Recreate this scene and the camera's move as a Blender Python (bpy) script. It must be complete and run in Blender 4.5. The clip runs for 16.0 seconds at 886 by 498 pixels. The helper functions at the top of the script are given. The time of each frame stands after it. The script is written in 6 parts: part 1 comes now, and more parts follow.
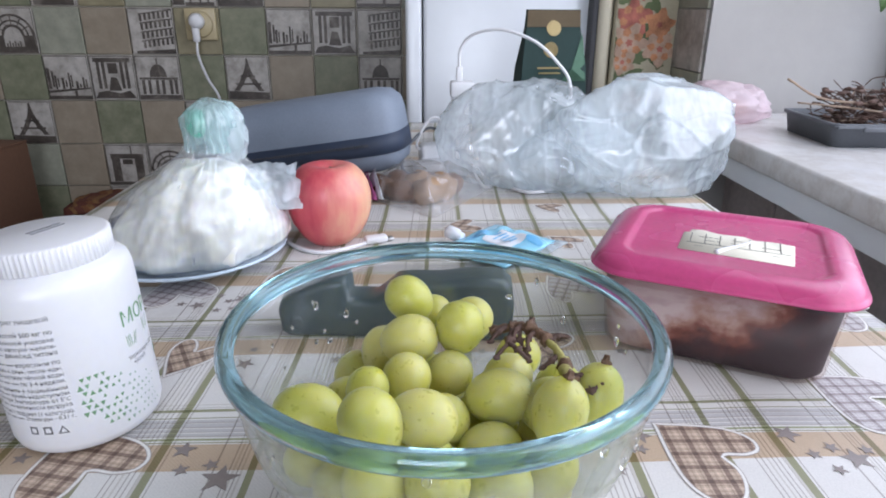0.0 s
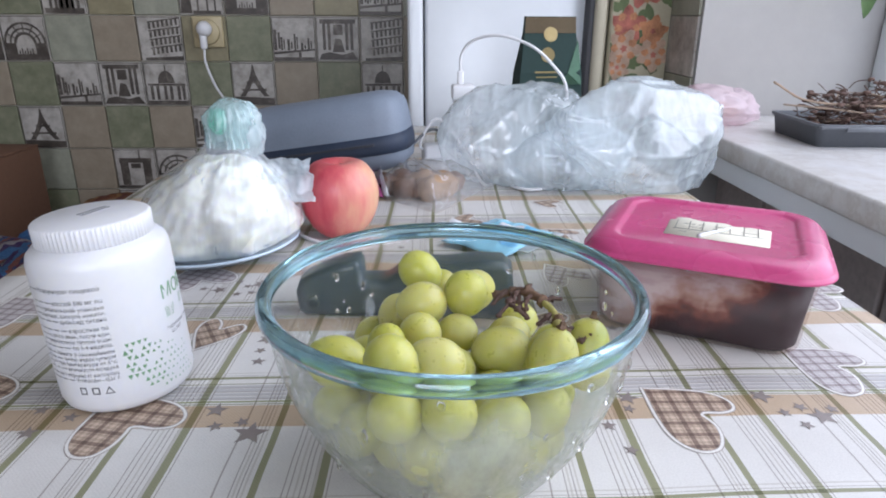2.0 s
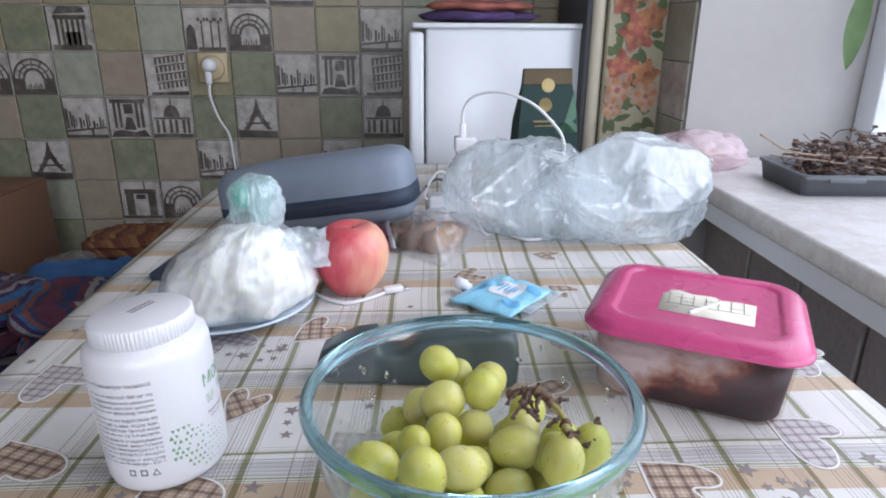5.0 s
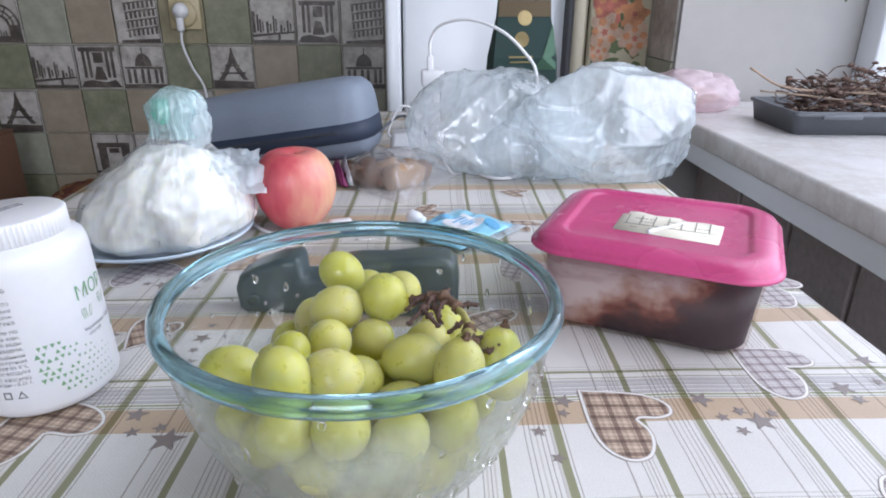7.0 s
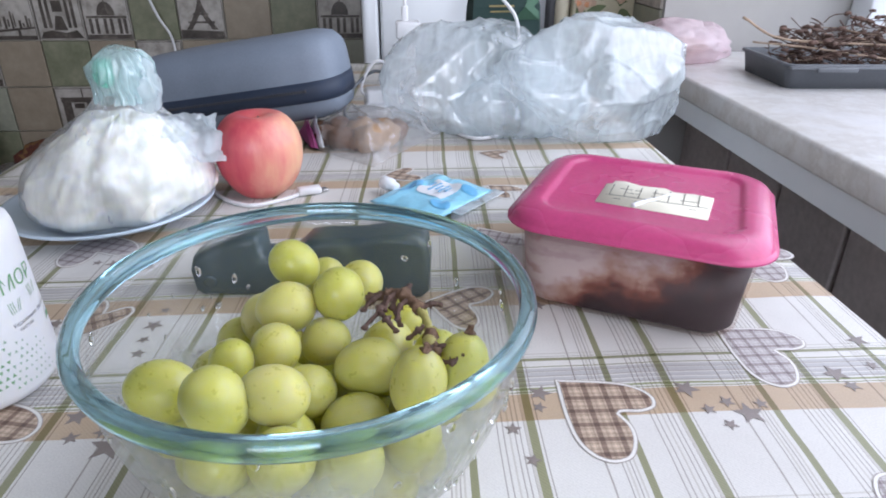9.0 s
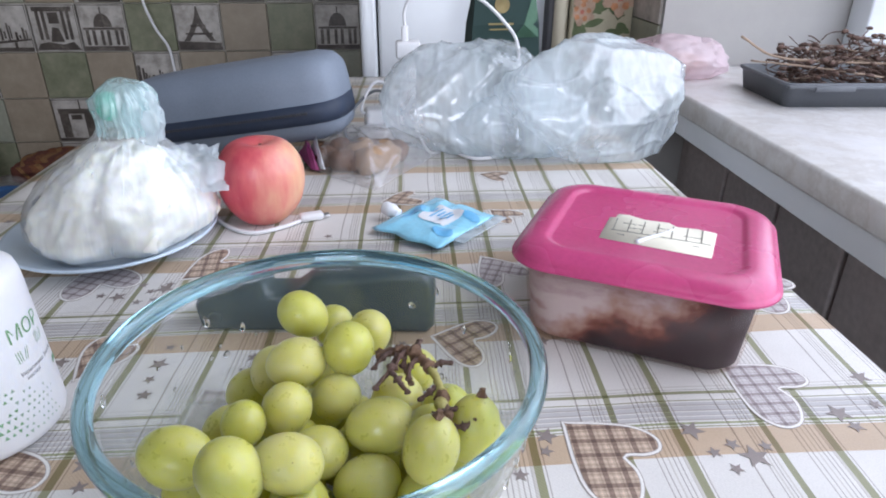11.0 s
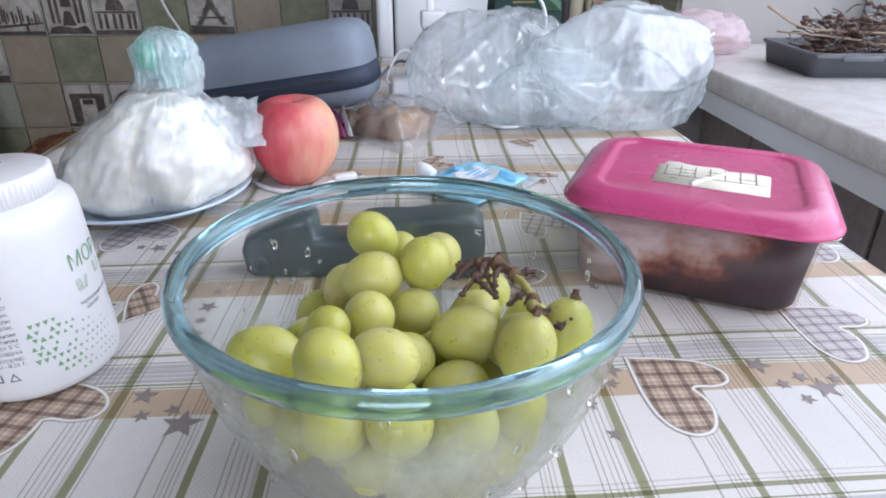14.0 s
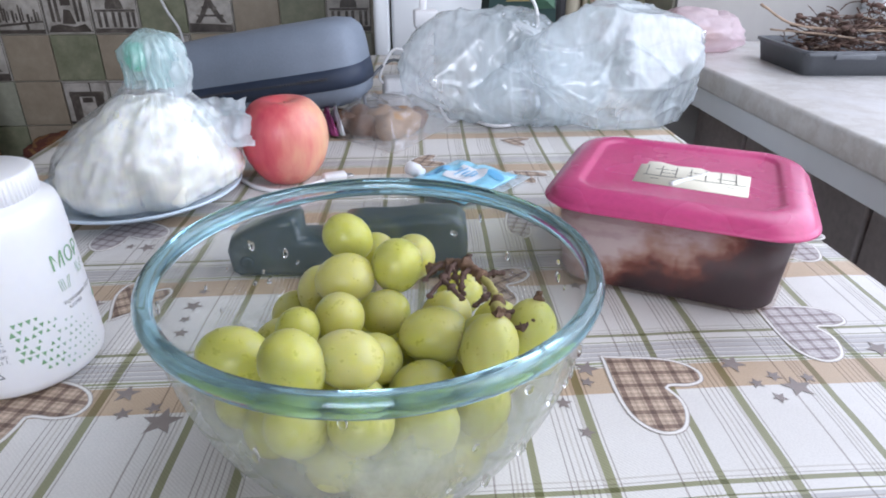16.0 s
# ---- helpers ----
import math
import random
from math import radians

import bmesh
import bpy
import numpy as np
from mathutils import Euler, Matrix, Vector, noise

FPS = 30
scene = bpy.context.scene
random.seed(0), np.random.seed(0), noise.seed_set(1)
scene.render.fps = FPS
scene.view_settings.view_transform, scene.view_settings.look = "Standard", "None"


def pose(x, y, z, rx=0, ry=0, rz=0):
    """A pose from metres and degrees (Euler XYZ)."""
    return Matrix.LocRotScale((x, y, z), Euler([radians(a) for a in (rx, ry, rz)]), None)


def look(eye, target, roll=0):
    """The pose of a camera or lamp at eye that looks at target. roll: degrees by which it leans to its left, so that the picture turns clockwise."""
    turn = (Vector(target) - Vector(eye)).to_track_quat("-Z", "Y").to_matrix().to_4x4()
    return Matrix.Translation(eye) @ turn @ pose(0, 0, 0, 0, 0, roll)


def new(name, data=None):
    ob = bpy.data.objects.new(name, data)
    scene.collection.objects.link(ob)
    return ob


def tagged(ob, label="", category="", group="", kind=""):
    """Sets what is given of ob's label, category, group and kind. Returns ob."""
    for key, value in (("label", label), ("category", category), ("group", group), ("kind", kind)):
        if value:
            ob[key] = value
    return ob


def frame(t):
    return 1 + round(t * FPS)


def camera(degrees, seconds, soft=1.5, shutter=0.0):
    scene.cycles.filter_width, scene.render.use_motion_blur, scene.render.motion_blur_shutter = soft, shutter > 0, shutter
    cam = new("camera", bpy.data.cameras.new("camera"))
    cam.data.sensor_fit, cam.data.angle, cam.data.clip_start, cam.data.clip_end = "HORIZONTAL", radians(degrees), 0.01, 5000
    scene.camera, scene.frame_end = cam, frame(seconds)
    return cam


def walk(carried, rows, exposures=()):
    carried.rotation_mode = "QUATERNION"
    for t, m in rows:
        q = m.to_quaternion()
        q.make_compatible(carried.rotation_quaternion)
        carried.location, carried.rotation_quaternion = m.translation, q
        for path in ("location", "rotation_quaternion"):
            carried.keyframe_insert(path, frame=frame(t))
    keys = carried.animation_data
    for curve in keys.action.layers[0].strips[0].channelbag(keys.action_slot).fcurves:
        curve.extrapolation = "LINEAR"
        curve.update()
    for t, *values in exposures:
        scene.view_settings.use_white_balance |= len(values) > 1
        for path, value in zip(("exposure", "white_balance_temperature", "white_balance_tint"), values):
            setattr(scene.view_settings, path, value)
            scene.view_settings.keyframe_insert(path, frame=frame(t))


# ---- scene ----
cam = camera(69, 16.0, soft=1.9)
PATH = [
    (0, (0.011, 0.005, 1.0), (0.091, 1.873, 0.29), 0.4),
    (0.5, (0.009, 0.0, 1.026), (0.091, 1.868, 0.317), 0.3),
    (1, (0.002, -0.021, 1.0), (0.088, 1.859, 0.322), 0.3),
    (1.5, (0.002, -0.04, 0.995), (0.089, 1.835, 0.307), 0.4),
    (2, (0.004, -0.042, 0.998), (0.087, 1.834, 0.31), 0.3),
    (2.5, (0.008, -0.036, 1.016), (0.091, 1.837, 0.32), 0.2),
    (3, (-0.005, -0.038, 1.025), (0.085, 1.835, 0.329), 0.3),
    (3.5, (-0.01, -0.036, 1.028), (0.083, 1.837, 0.333), 0.4),
    (4, (-0.031, -0.069, 1.061), (0.072, 1.804, 0.368), 0.5),
    (4.2, (-0.026, -0.073, 1.071), (0.072, 1.803, 0.387), 0.4),
    (6.3, (0.003, -0.042, 1.049), (0.116, 1.844, 0.394), 0.5),
    (6.5, (0.013, -0.044, 1.041), (0.105, 1.835, 0.362), 0.6),
    (7, (0.05, -0.025, 1.003), (0.138, 1.831, 0.264), 0.4),
    (7.5, (0.055, -0.012, 0.991), (0.149, 1.813, 0.179), 0.4),
    (8, (0.081, 0.006, 0.99), (0.183, 1.812, 0.137), 0.4),
    (8.5, (0.077, 0.006, 0.999), (0.197, 1.802, 0.126), 0.2),
    (9, (0.065, 0.017, 1.008), (0.19, 1.808, 0.125), 0.3),
    (11.3, (0.059, 0.028, 1.036), (0.197, 1.819, 0.157), 0.3),
    (11.5, (0.06, 0.028, 1.038), (0.19, 1.821, 0.162), 0.2),
    (12, (0.068, 0.029, 1.04), (0.2, 1.825, 0.171), 0.2),
    (12.5, (0.065, 0.029, 1.036), (0.2, 1.827, 0.172), 0.3),
    (13, (0.058, 0.027, 1.028), (0.196, 1.83, 0.173), 0.2),
    (13.5, (0.024, 0.021, 0.987), (0.169, 1.823, 0.131), 0.2),
    (14, (0.019, 0.018, 0.991), (0.161, 1.809, 0.113), 0.3),
    (14.5, (0.027, 0.019, 1.0), (0.16, 1.806, 0.112), 0.2),
    (15, (0.032, 0.013, 0.998), (0.162, 1.802, 0.113), 0.2),
    (15.5, (0.038, 0.015, 0.995), (0.165, 1.801, 0.103), 0.1),
    (16, (0.035, 0.013, 0.996), (0.164, 1.8, 0.107), 0.1),
]
walk(cam, [(t, look(eye, target, roll)) for t, eye, target, roll in PATH])

# ---- light and world ----
W = bpy.data.worlds.new("world")
scene.world = W
W.use_nodes = True
wn, wl = W.node_tree.nodes, W.node_tree.links
sky = wn.new("ShaderNodeTexSky")
sky.sky_type, sky.sun_disc = "NISHITA", False
sky.sun_elevation, sky.sun_rotation = radians(38), radians(120)
wl.new(sky.outputs[0], wn["Background"].inputs[0])
wn["Background"].inputs[1].default_value = 0.12


def area(name, at, aim, sx, sy, power, colour):
    d = bpy.data.lights.new(name, "AREA")
    d.shape, d.size, d.size_y, d.energy, d.color = "RECTANGLE", sx, sy, power, colour
    o = new(name, d)
    o.matrix_world = look(at, aim)
    return o


area("window_daylight", (0.93, 0.26, 1.50), (0.0, 0.26, 1.05), 1.95, 1.3, 29.0, (0.79, 0.84, 1.0))
# added fill from behind the viewpoint, no window is seen there
area("room_fill_light", (-0.3, -2.15, 1.55), (-0.3, 0.0, 1.1), 1.25, 1.1, 37.0, (0.82, 0.86, 1.0))
scene.view_settings.exposure = 0.0


# ---- materials ----
def mat(name):
    m = bpy.data.materials.new(name)
    m.use_nodes = True
    return m, m.node_tree.nodes, m.node_tree.links, m.node_tree.nodes["Principled BSDF"]


def math_node(n, l, op, a, b=None, c=None):
    k = n.new("ShaderNodeMath")
    k.operation = op
    for i, v in enumerate((a, b, c)):
        if v is None:
            continue
        if isinstance(v, (int, float)):
            k.inputs[i].default_value = v
        else:
            l.new(v, k.inputs[i])
    return k.outputs[0]


def ramp(n, l, fac, stops, mode="LINEAR"):
    k = n.new("ShaderNodeValToRGB")
    k.color_ramp.interpolation = mode
    e = k.color_ramp.elements
    while len(e) < len(stops):
        e.new(0.5)
    for i, (p, col) in enumerate(stops):
        e[i].position = p
        e[i].color = (*col, 1) if len(col) == 3 else col
    l.new(fac, k.inputs[0])
    return k.outputs[0]


def mix(n, l, kind, fac, a, b):
    k = n.new("ShaderNodeMix")
    k.data_type, k.blend_type = "RGBA", kind
    for s, v in ((k.inputs[0], fac), (k.inputs[6], a), (k.inputs[7], b)):
        if isinstance(v, (int, float)):
            s.default_value = v
        elif isinstance(v, tuple):
            s.default_value = (*v, 1)
        else:
            l.new(v, s)
    return k.outputs[2]


def noise_tex(n, l, scale, detail=4.0, rough=0.55, vec=None, stretch=None):
    k = n.new("ShaderNodeTexNoise")
    k.inputs["Scale"].default_value, k.inputs["Detail"].default_value, k.inputs["Roughness"].default_value = scale, detail, rough
    if vec is None:
        vec = n.new("ShaderNodeTexCoord").outputs["Object"]
    if stretch:
        mp = n.new("ShaderNodeMapping")
        mp.inputs["Scale"].default_value = stretch
        l.new(vec, mp.inputs[0])
        vec = mp.outputs[0]
    l.new(vec, k.inputs["Vector"])
    return k.outputs["Fac"]


def bump(n, l, b, height, strength, dist):
    k = n.new("ShaderNodeBump")
    k.inputs["Strength"].default_value, k.inputs["Distance"].default_value = strength, dist
    l.new(height, k.inputs["Height"])
    l.new(k.outputs[0], b.inputs["Normal"])


def plain(name, colour, rough=0.5, metal=0.0, vary=0.12, scale=30.0, grain=0.15, gdist=0.0005, sss=0.0, coat=0.0, rvary=0.1):
    """A painted, moulded or woven surface: colour varied at two scales, with fine relief."""
    m, n, l, b = mat(name)
    big = noise_tex(n, l, scale * 0.25, 3)
    fine = noise_tex(n, l, scale * 6, 5)
    f = math_node(n, l, "ADD", math_node(n, l, "MULTIPLY", big, 0.6), math_node(n, l, "MULTIPLY", fine, 0.4))
    lo = tuple(max(0, c * (1 - vary)) for c in colour)
    hi = tuple(min(1, c * (1 + vary)) for c in colour)
    l.new(ramp(n, l, f, [(0.3, lo), (0.7, hi)]), b.inputs["Base Color"])
    r = math_node(n, l, "MULTIPLY_ADD", big, rvary * 2, rough - rvary)
    l.new(r, b.inputs["Roughness"])
    b.inputs["Metallic"].default_value = metal
    if sss:
        b.inputs["Subsurface Weight"].default_value = sss
        b.inputs["Subsurface Radius"].default_value = (1, 0.9, 0.6)
        b.inputs["Subsurface Scale"].default_value = 0.006
    b.inputs["Coat Weight"].default_value = coat
    if grain:
        bump(n, l, b, fine, grain, gdist)
    return m


def sheen(n, l, base, edge):
    """How much a thin sheet mirrors: little face on, more at a glancing angle, alike on both sides."""
    lw = n.new("ShaderNodeLayerWeight")
    lw.inputs[0].default_value = 0.5
    return math_node(n, l, "MULTIPLY_ADD", math_node(n, l, "POWER", lw.outputs["Facing"], 4.0), edge, base)


def film(name, tint, body, gloss, rough, crinkle=60.0, white=(0.85, 0.88, 0.9), strength=0.6, octaves=5, streak=0.45):
    """Thin clear plastic: light passes, with gloss along the creases and a milky body."""
    m, n, l, b = mat(name)
    n.remove(b)
    out = n["Material Output"]
    tr = n.new("ShaderNodeBsdfTransparent")
    tr.inputs[0].default_value = (*tint, 1)
    gl = n.new("ShaderNodeBsdfGlossy")
    gl.inputs["Roughness"].default_value = rough
    df = n.new("ShaderNodeBsdfDiffuse")
    df.inputs[0].default_value = (*white, 1)
    tl = n.new("ShaderNodeBsdfTranslucent")
    tl.inputs[0].default_value = (*white, 1)
    cr = noise_tex(n, l, crinkle, octaves, 0.6, stretch=(1.0, 1.0, streak))
    fold = ramp(n, l, math_node(n, l, "ABSOLUTE", math_node(n, l, "MULTIPLY_ADD", cr, 2.0, -1.0)), [(0.0, (1, 1, 1)), (0.16, (0, 0, 0))])
    bp = n.new("ShaderNodeBump")
    bp.inputs["Strength"].default_value, bp.inputs["Distance"].default_value = strength * 0.3, 0.003
    l.new(math_node(n, l, "ADD", cr, math_node(n, l, "MULTIPLY", fold, 0.35)), bp.inputs["Height"])
    l.new(bp.outputs[0], gl.inputs["Normal"])
    half = n.new("ShaderNodeMixShader")
    half.inputs[0].default_value = 0.4
    l.new(df.outputs[0], half.inputs[1]), l.new(tl.outputs[0], half.inputs[2])
    m1 = n.new("ShaderNodeMixShader")
    patch = noise_tex(n, l, crinkle * 0.8, octaves, 0.6, stretch=(1.0, 1.0, streak * 1.1))
    lift = math_node(n, l, "MULTIPLY_ADD", fold, 0.14 * min(1.0, body * 3), ramp(n, l, patch, [(0.35, (body * 0.45,) * 3), (0.68, (min(1, body * 1.5),) * 3)]))
    l.new(lift, m1.inputs[0])
    l.new(tr.outputs[0], m1.inputs[1]), l.new(half.outputs[0], m1.inputs[2])
    m2 = n.new("ShaderNodeMixShader")
    l.new(sheen(n, l, 0.06 * gloss, 0.42 * gloss), m2.inputs[0])
    l.new(m1.outputs[0], m2.inputs[1]), l.new(gl.outputs[0], m2.inputs[2])
    l.new(m2.outputs[0], out.inputs[0])
    return m


def cloth_material():
    m, n, l, b = mat("printed_oilcloth")
    co = n.new("ShaderNodeTexCoord").outputs["Object"]
    sep = n.new("ShaderNodeSeparateXYZ")
    l.new(co, sep.inputs[0])
    wx = math_node(n, l, "MULTIPLY_ADD", noise_tex(n, l, 7, 2, vec=co), 0.006, -0.003)
    wy = math_node(n, l, "MULTIPLY_ADD", noise_tex(n, l, 5, 2, vec=co), 0.010, -0.005)
    # the cloth lies a little askew on the table
    askew = math_node(n, l, "MULTIPLY_ADD", sep.outputs[1], -0.04, 0.016)
    x = math_node(n, l, "ADD", math_node(n, l, "ADD", sep.outputs[0], askew), wx)
    y = math_node(n, l, "ADD", sep.outputs[1], wy)
    u = math_node(n, l, "FRACT", math_node(n, l, "MULTIPLY_ADD", x, 1 / 0.0932, 20.0 - 0.141 / 0.0932))
    v = math_node(n, l, "FRACT", math_node(n, l, "MULTIPLY_ADD", y, 1 / 0.1305, 20.0 - 0.3085 / 0.1305))
    w, g, k = (1, 1, 1), (0.40, 0.41, 0.26), (0.56, 0.53, 0.51)
    pale = (0.80, 0.78, 0.75)
    # stripes that run along the table
    su = [(0.0, g), (0.030, w), (0.045, k), (0.053, w), (0.30, w), (0.375, k), (0.383, w), (0.47, k), (0.478, w), (0.495, pale), (0.505, w), (0.52, k), (0.528, w),
          (0.545, pale), (0.555, w), (0.585, g), (0.632, w), (0.78, k), (0.787, w), (0.815, k), (0.822, w), (0.85, pale), (0.86, w), (0.885, k), (0.893, w), (0.915, k), (0.923, w), (0.95, k), (0.957, pale), (0.975, g)]
    cu = ramp(n, l, u, su, "CONSTANT")
    beige = (0.74, 0.58, 0.43)
    lav = (0.70, 0.70, 0.73)
    sv = [(0.0, beige), (0.183, w), (0.188, g), (0.198, w), (0.208, (0.45, 0.5, 0.3)), (0.224, w), (0.236, k), (0.243, lav), (0.262, w), (0.270, k), (0.277, lav), (0.30, w),
          (0.307, k), (0.314, lav), (0.340, w), (0.347, k), (0.354, lav), (0.372, w), (0.384, g), (0.394, w), (0.440, g), (0.464, w), (0.474, k), (0.479, w), (0.50, pale), (0.505, w)]
    cv = ramp(n, l, v, sv, "CONSTANT")
    col = mix(n, l, "MULTIPLY", 1.0, cu, cv)
    stain = noise_tex(n, l, 9, 5, 0.6, vec=co)
    base = ramp(n, l, stain, [(0.3, (0.645, 0.62, 0.59)), (0.62, (0.735, 0.715, 0.685))])
    weave = n.new("ShaderNodeTexWave")
    weave.wave_type, weave.bands_direction = "BANDS", "DIAGONAL"
    weave.inputs["Scale"].default_value, weave.inputs["Distortion"].default_value = 260.0, 1.5
    l.new(co, weave.inputs[0])
    fine = noise_tex(n, l, 900, 3, vec=co)
    col = mix(n, l, "MULTIPLY", 1.0, base, col)
    speck = ramp(n, l, fine, [(0.35, (0.86, 0.86, 0.86)), (0.6, (1, 1, 1))])
    col = mix(n, l, "MULTIPLY", 0.7, col, speck)
    l.new(col, b.inputs["Base Color"])
    b.inputs["Roughness"].default_value = 0.42
    b.inputs["Specular IOR Level"].default_value = 0.35
    h = math_node(n, l, "ADD", weave.outputs["Fac"], math_node(n, l, "MULTIPLY", fine, 0.6))
    bump(n, l, b, h, 0.25, 0.0003)
    return m


def plaid_material(name, ground, dark, light, period=0.012):
    """The printed check inside a heart."""
    m, n, l, b = mat(name)
    sep = n.new("ShaderNodeSeparateXYZ")
    l.new(n.new("ShaderNodeTexCoord").outputs["Object"], sep.inputs[0])
    w = (1, 1, 1)
    stops = [(0.0, light), (0.10, w), (0.2, (0.8, 0.78, 0.76)), (0.27, w), (0.45, dark), (0.72, w), (0.82, (0.75, 0.72, 0.7)), (0.88, w)]
    cols = []
    for op in ("ADD", "SUBTRACT"):
        diag = math_node(n, l, op, sep.outputs[0], sep.outputs[1])
        f = math_node(n, l, "FRACT", math_node(n, l, "MULTIPLY_ADD", diag, 0.707 / period, 30.0))
        cols.append(ramp(n, l, f, stops, "CONSTANT"))
    c = mix(n, l, "MULTIPLY", 1.0, cols[0], cols[1])
    fine = noise_tex(n, l, 700, 3)
    c = mix(n, l, "MULTIPLY", 1.0, ground, c)
    c = mix(n, l, "MULTIPLY", 0.6, c, ramp(n, l, fine, [(0.35, (0.75, 0.75, 0.75)), (0.6, (1, 1, 1))]))
    l.new(c, b.inputs["Base Color"])
    b.inputs["Roughness"].default_value = 0.5
    bump(n, l, b, fine, 0.2, 0.0003)
    return m


def glass_wall():
    """The thin wall of the bowl."""
    m, n, l, b = mat("clear_glass_wall")
    n.remove(b)
    tr = n.new("ShaderNodeBsdfTransparent")
    tr.inputs[0].default_value = (0.965, 0.975, 0.972, 1)
    gl = n.new("ShaderNodeBsdfGlossy")
    gl.inputs["Roughness"].default_value = 0.03
    smear = noise_tex(n, l, 55, 5, 0.6)
    bp = n.new("ShaderNodeBump")
    bp.inputs["Strength"].default_value, bp.inputs["Distance"].default_value = 0.12, 0.002
    l.new(smear, bp.inputs["Height"])
    l.new(bp.outputs[0], gl.inputs["Normal"])
    # haze mixed into the wall for reflections and refraction the thin glass lacks
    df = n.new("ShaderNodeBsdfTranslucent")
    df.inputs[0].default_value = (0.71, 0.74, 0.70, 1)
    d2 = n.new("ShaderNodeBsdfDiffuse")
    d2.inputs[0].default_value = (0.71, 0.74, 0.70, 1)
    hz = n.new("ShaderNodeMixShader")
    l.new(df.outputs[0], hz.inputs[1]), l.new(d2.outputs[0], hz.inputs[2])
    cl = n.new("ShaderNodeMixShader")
    # painted haze, thickest low down and towards -y, its upper edge broken into tongues
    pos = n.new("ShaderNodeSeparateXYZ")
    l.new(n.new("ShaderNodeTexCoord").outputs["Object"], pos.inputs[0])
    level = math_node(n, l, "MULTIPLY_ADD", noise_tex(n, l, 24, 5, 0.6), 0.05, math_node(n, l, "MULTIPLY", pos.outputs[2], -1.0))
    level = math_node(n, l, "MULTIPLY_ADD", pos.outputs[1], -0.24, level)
    haze = ramp(n, l, math_node(n, l, "MULTIPLY_ADD", level, 14.0, 0.98), [(0.22, (0.02, 0.02, 0.02)), (0.62, (0.40, 0.40, 0.40))])
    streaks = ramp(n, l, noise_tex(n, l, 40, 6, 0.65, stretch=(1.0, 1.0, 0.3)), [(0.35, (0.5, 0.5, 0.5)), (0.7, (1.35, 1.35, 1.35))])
    l.new(mix(n, l, "MULTIPLY", 1.0, haze, streaks), cl.inputs[0])
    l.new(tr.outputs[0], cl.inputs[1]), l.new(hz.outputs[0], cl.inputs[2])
    mx = n.new("ShaderNodeMixShader")
    l.new(sheen(n, l, 0.035, 0.5), mx.inputs[0])
    l.new(cl.outputs[0], mx.inputs[1]), l.new(gl.outputs[0], mx.inputs[2])
    l.new(mx.outputs[0], n["Material Output"].inputs[0])
    return m


def glass_solid(name, colour, rough=0.02, ior=1.47, clear=1.0):
    m, n, l, b = mat(name)
    l.new(ramp(n, l, noise_tex(n, l, 12, 2), [(0.3, tuple(c * 0.94 for c in colour)), (0.7, colour)]), b.inputs["Base Color"])
    b.inputs["Transmission Weight"].default_value = clear
    b.inputs["Roughness"].default_value, b.inputs["IOR"].default_value = rough, ior
    return m


def grape_material():
    m, n, l, b = mat("green_grape_skin")
    info = n.new("ShaderNodeObjectInfo").outputs["Random"]
    co = n.new("ShaderNodeTexCoord").outputs["Object"]
    add = n.new("ShaderNodeVectorMath")
    add.operation = "ADD"
    l.new(co, add.inputs[0])
    l.new(math_node(n, l, "MULTIPLY", info, 53.0), add.inputs[1])
    vec = add.outputs[0]
    big = noise_tex(n, l, 0.9, 3, vec=vec)
    c = ramp(n, l, math_node(n, l, "ADD", math_node(n, l, "MULTIPLY", big, 0.6), math_node(n, l, "MULTIPLY", info, 0.4)),
             [(0.2, (0.49, 0.50, 0.10)), (0.48, (0.59, 0.575, 0.155)), (0.8, (0.69, 0.635, 0.26))])
    vor = n.new("ShaderNodeTexVoronoi")
    vor.inputs["Scale"].default_value = 2.1
    l.new(vec, vor.inputs["Vector"])
    spots = ramp(n, l, vor.outputs["Distance"], [(0.0, (0.22, 0.13, 0.04)), (0.035, (0.3, 0.2, 0.06)), (0.06, (1, 1, 1))])
    c = mix(n, l, "MULTIPLY", 0.85, c, spots)
    bloom = noise_tex(n, l, 2.3, 6, 0.68, vec=vec)
    c = mix(n, l, "MIX", math_node(n, l, "MULTIPLY", ramp(n, l, bloom, [(0.45, (0, 0, 0)), (0.72, (1, 1, 1))]), 0.30), c, (0.60, 0.60, 0.36))
    l.new(c, b.inputs["Base Color"])
    l.new(math_node(n, l, "MULTIPLY_ADD", bloom, 0.35, 0.14), b.inputs["Roughness"])
    b.inputs["Subsurface Weight"].default_value = 1.0
    b.inputs["Subsurface Radius"].default_value = (1.0, 0.95, 0.25)
    b.inputs["Subsurface Scale"].default_value = 0.017
    b.inputs["Transmission Weight"].default_value, b.inputs["IOR"].default_value = 0.16, 1.34
    b.inputs["Coat Weight"].default_value, b.inputs["Coat Roughness"].default_value = 0.25, 0.12
    bump(n, l, b, bloom, 0.05, 0.0004)
    return m


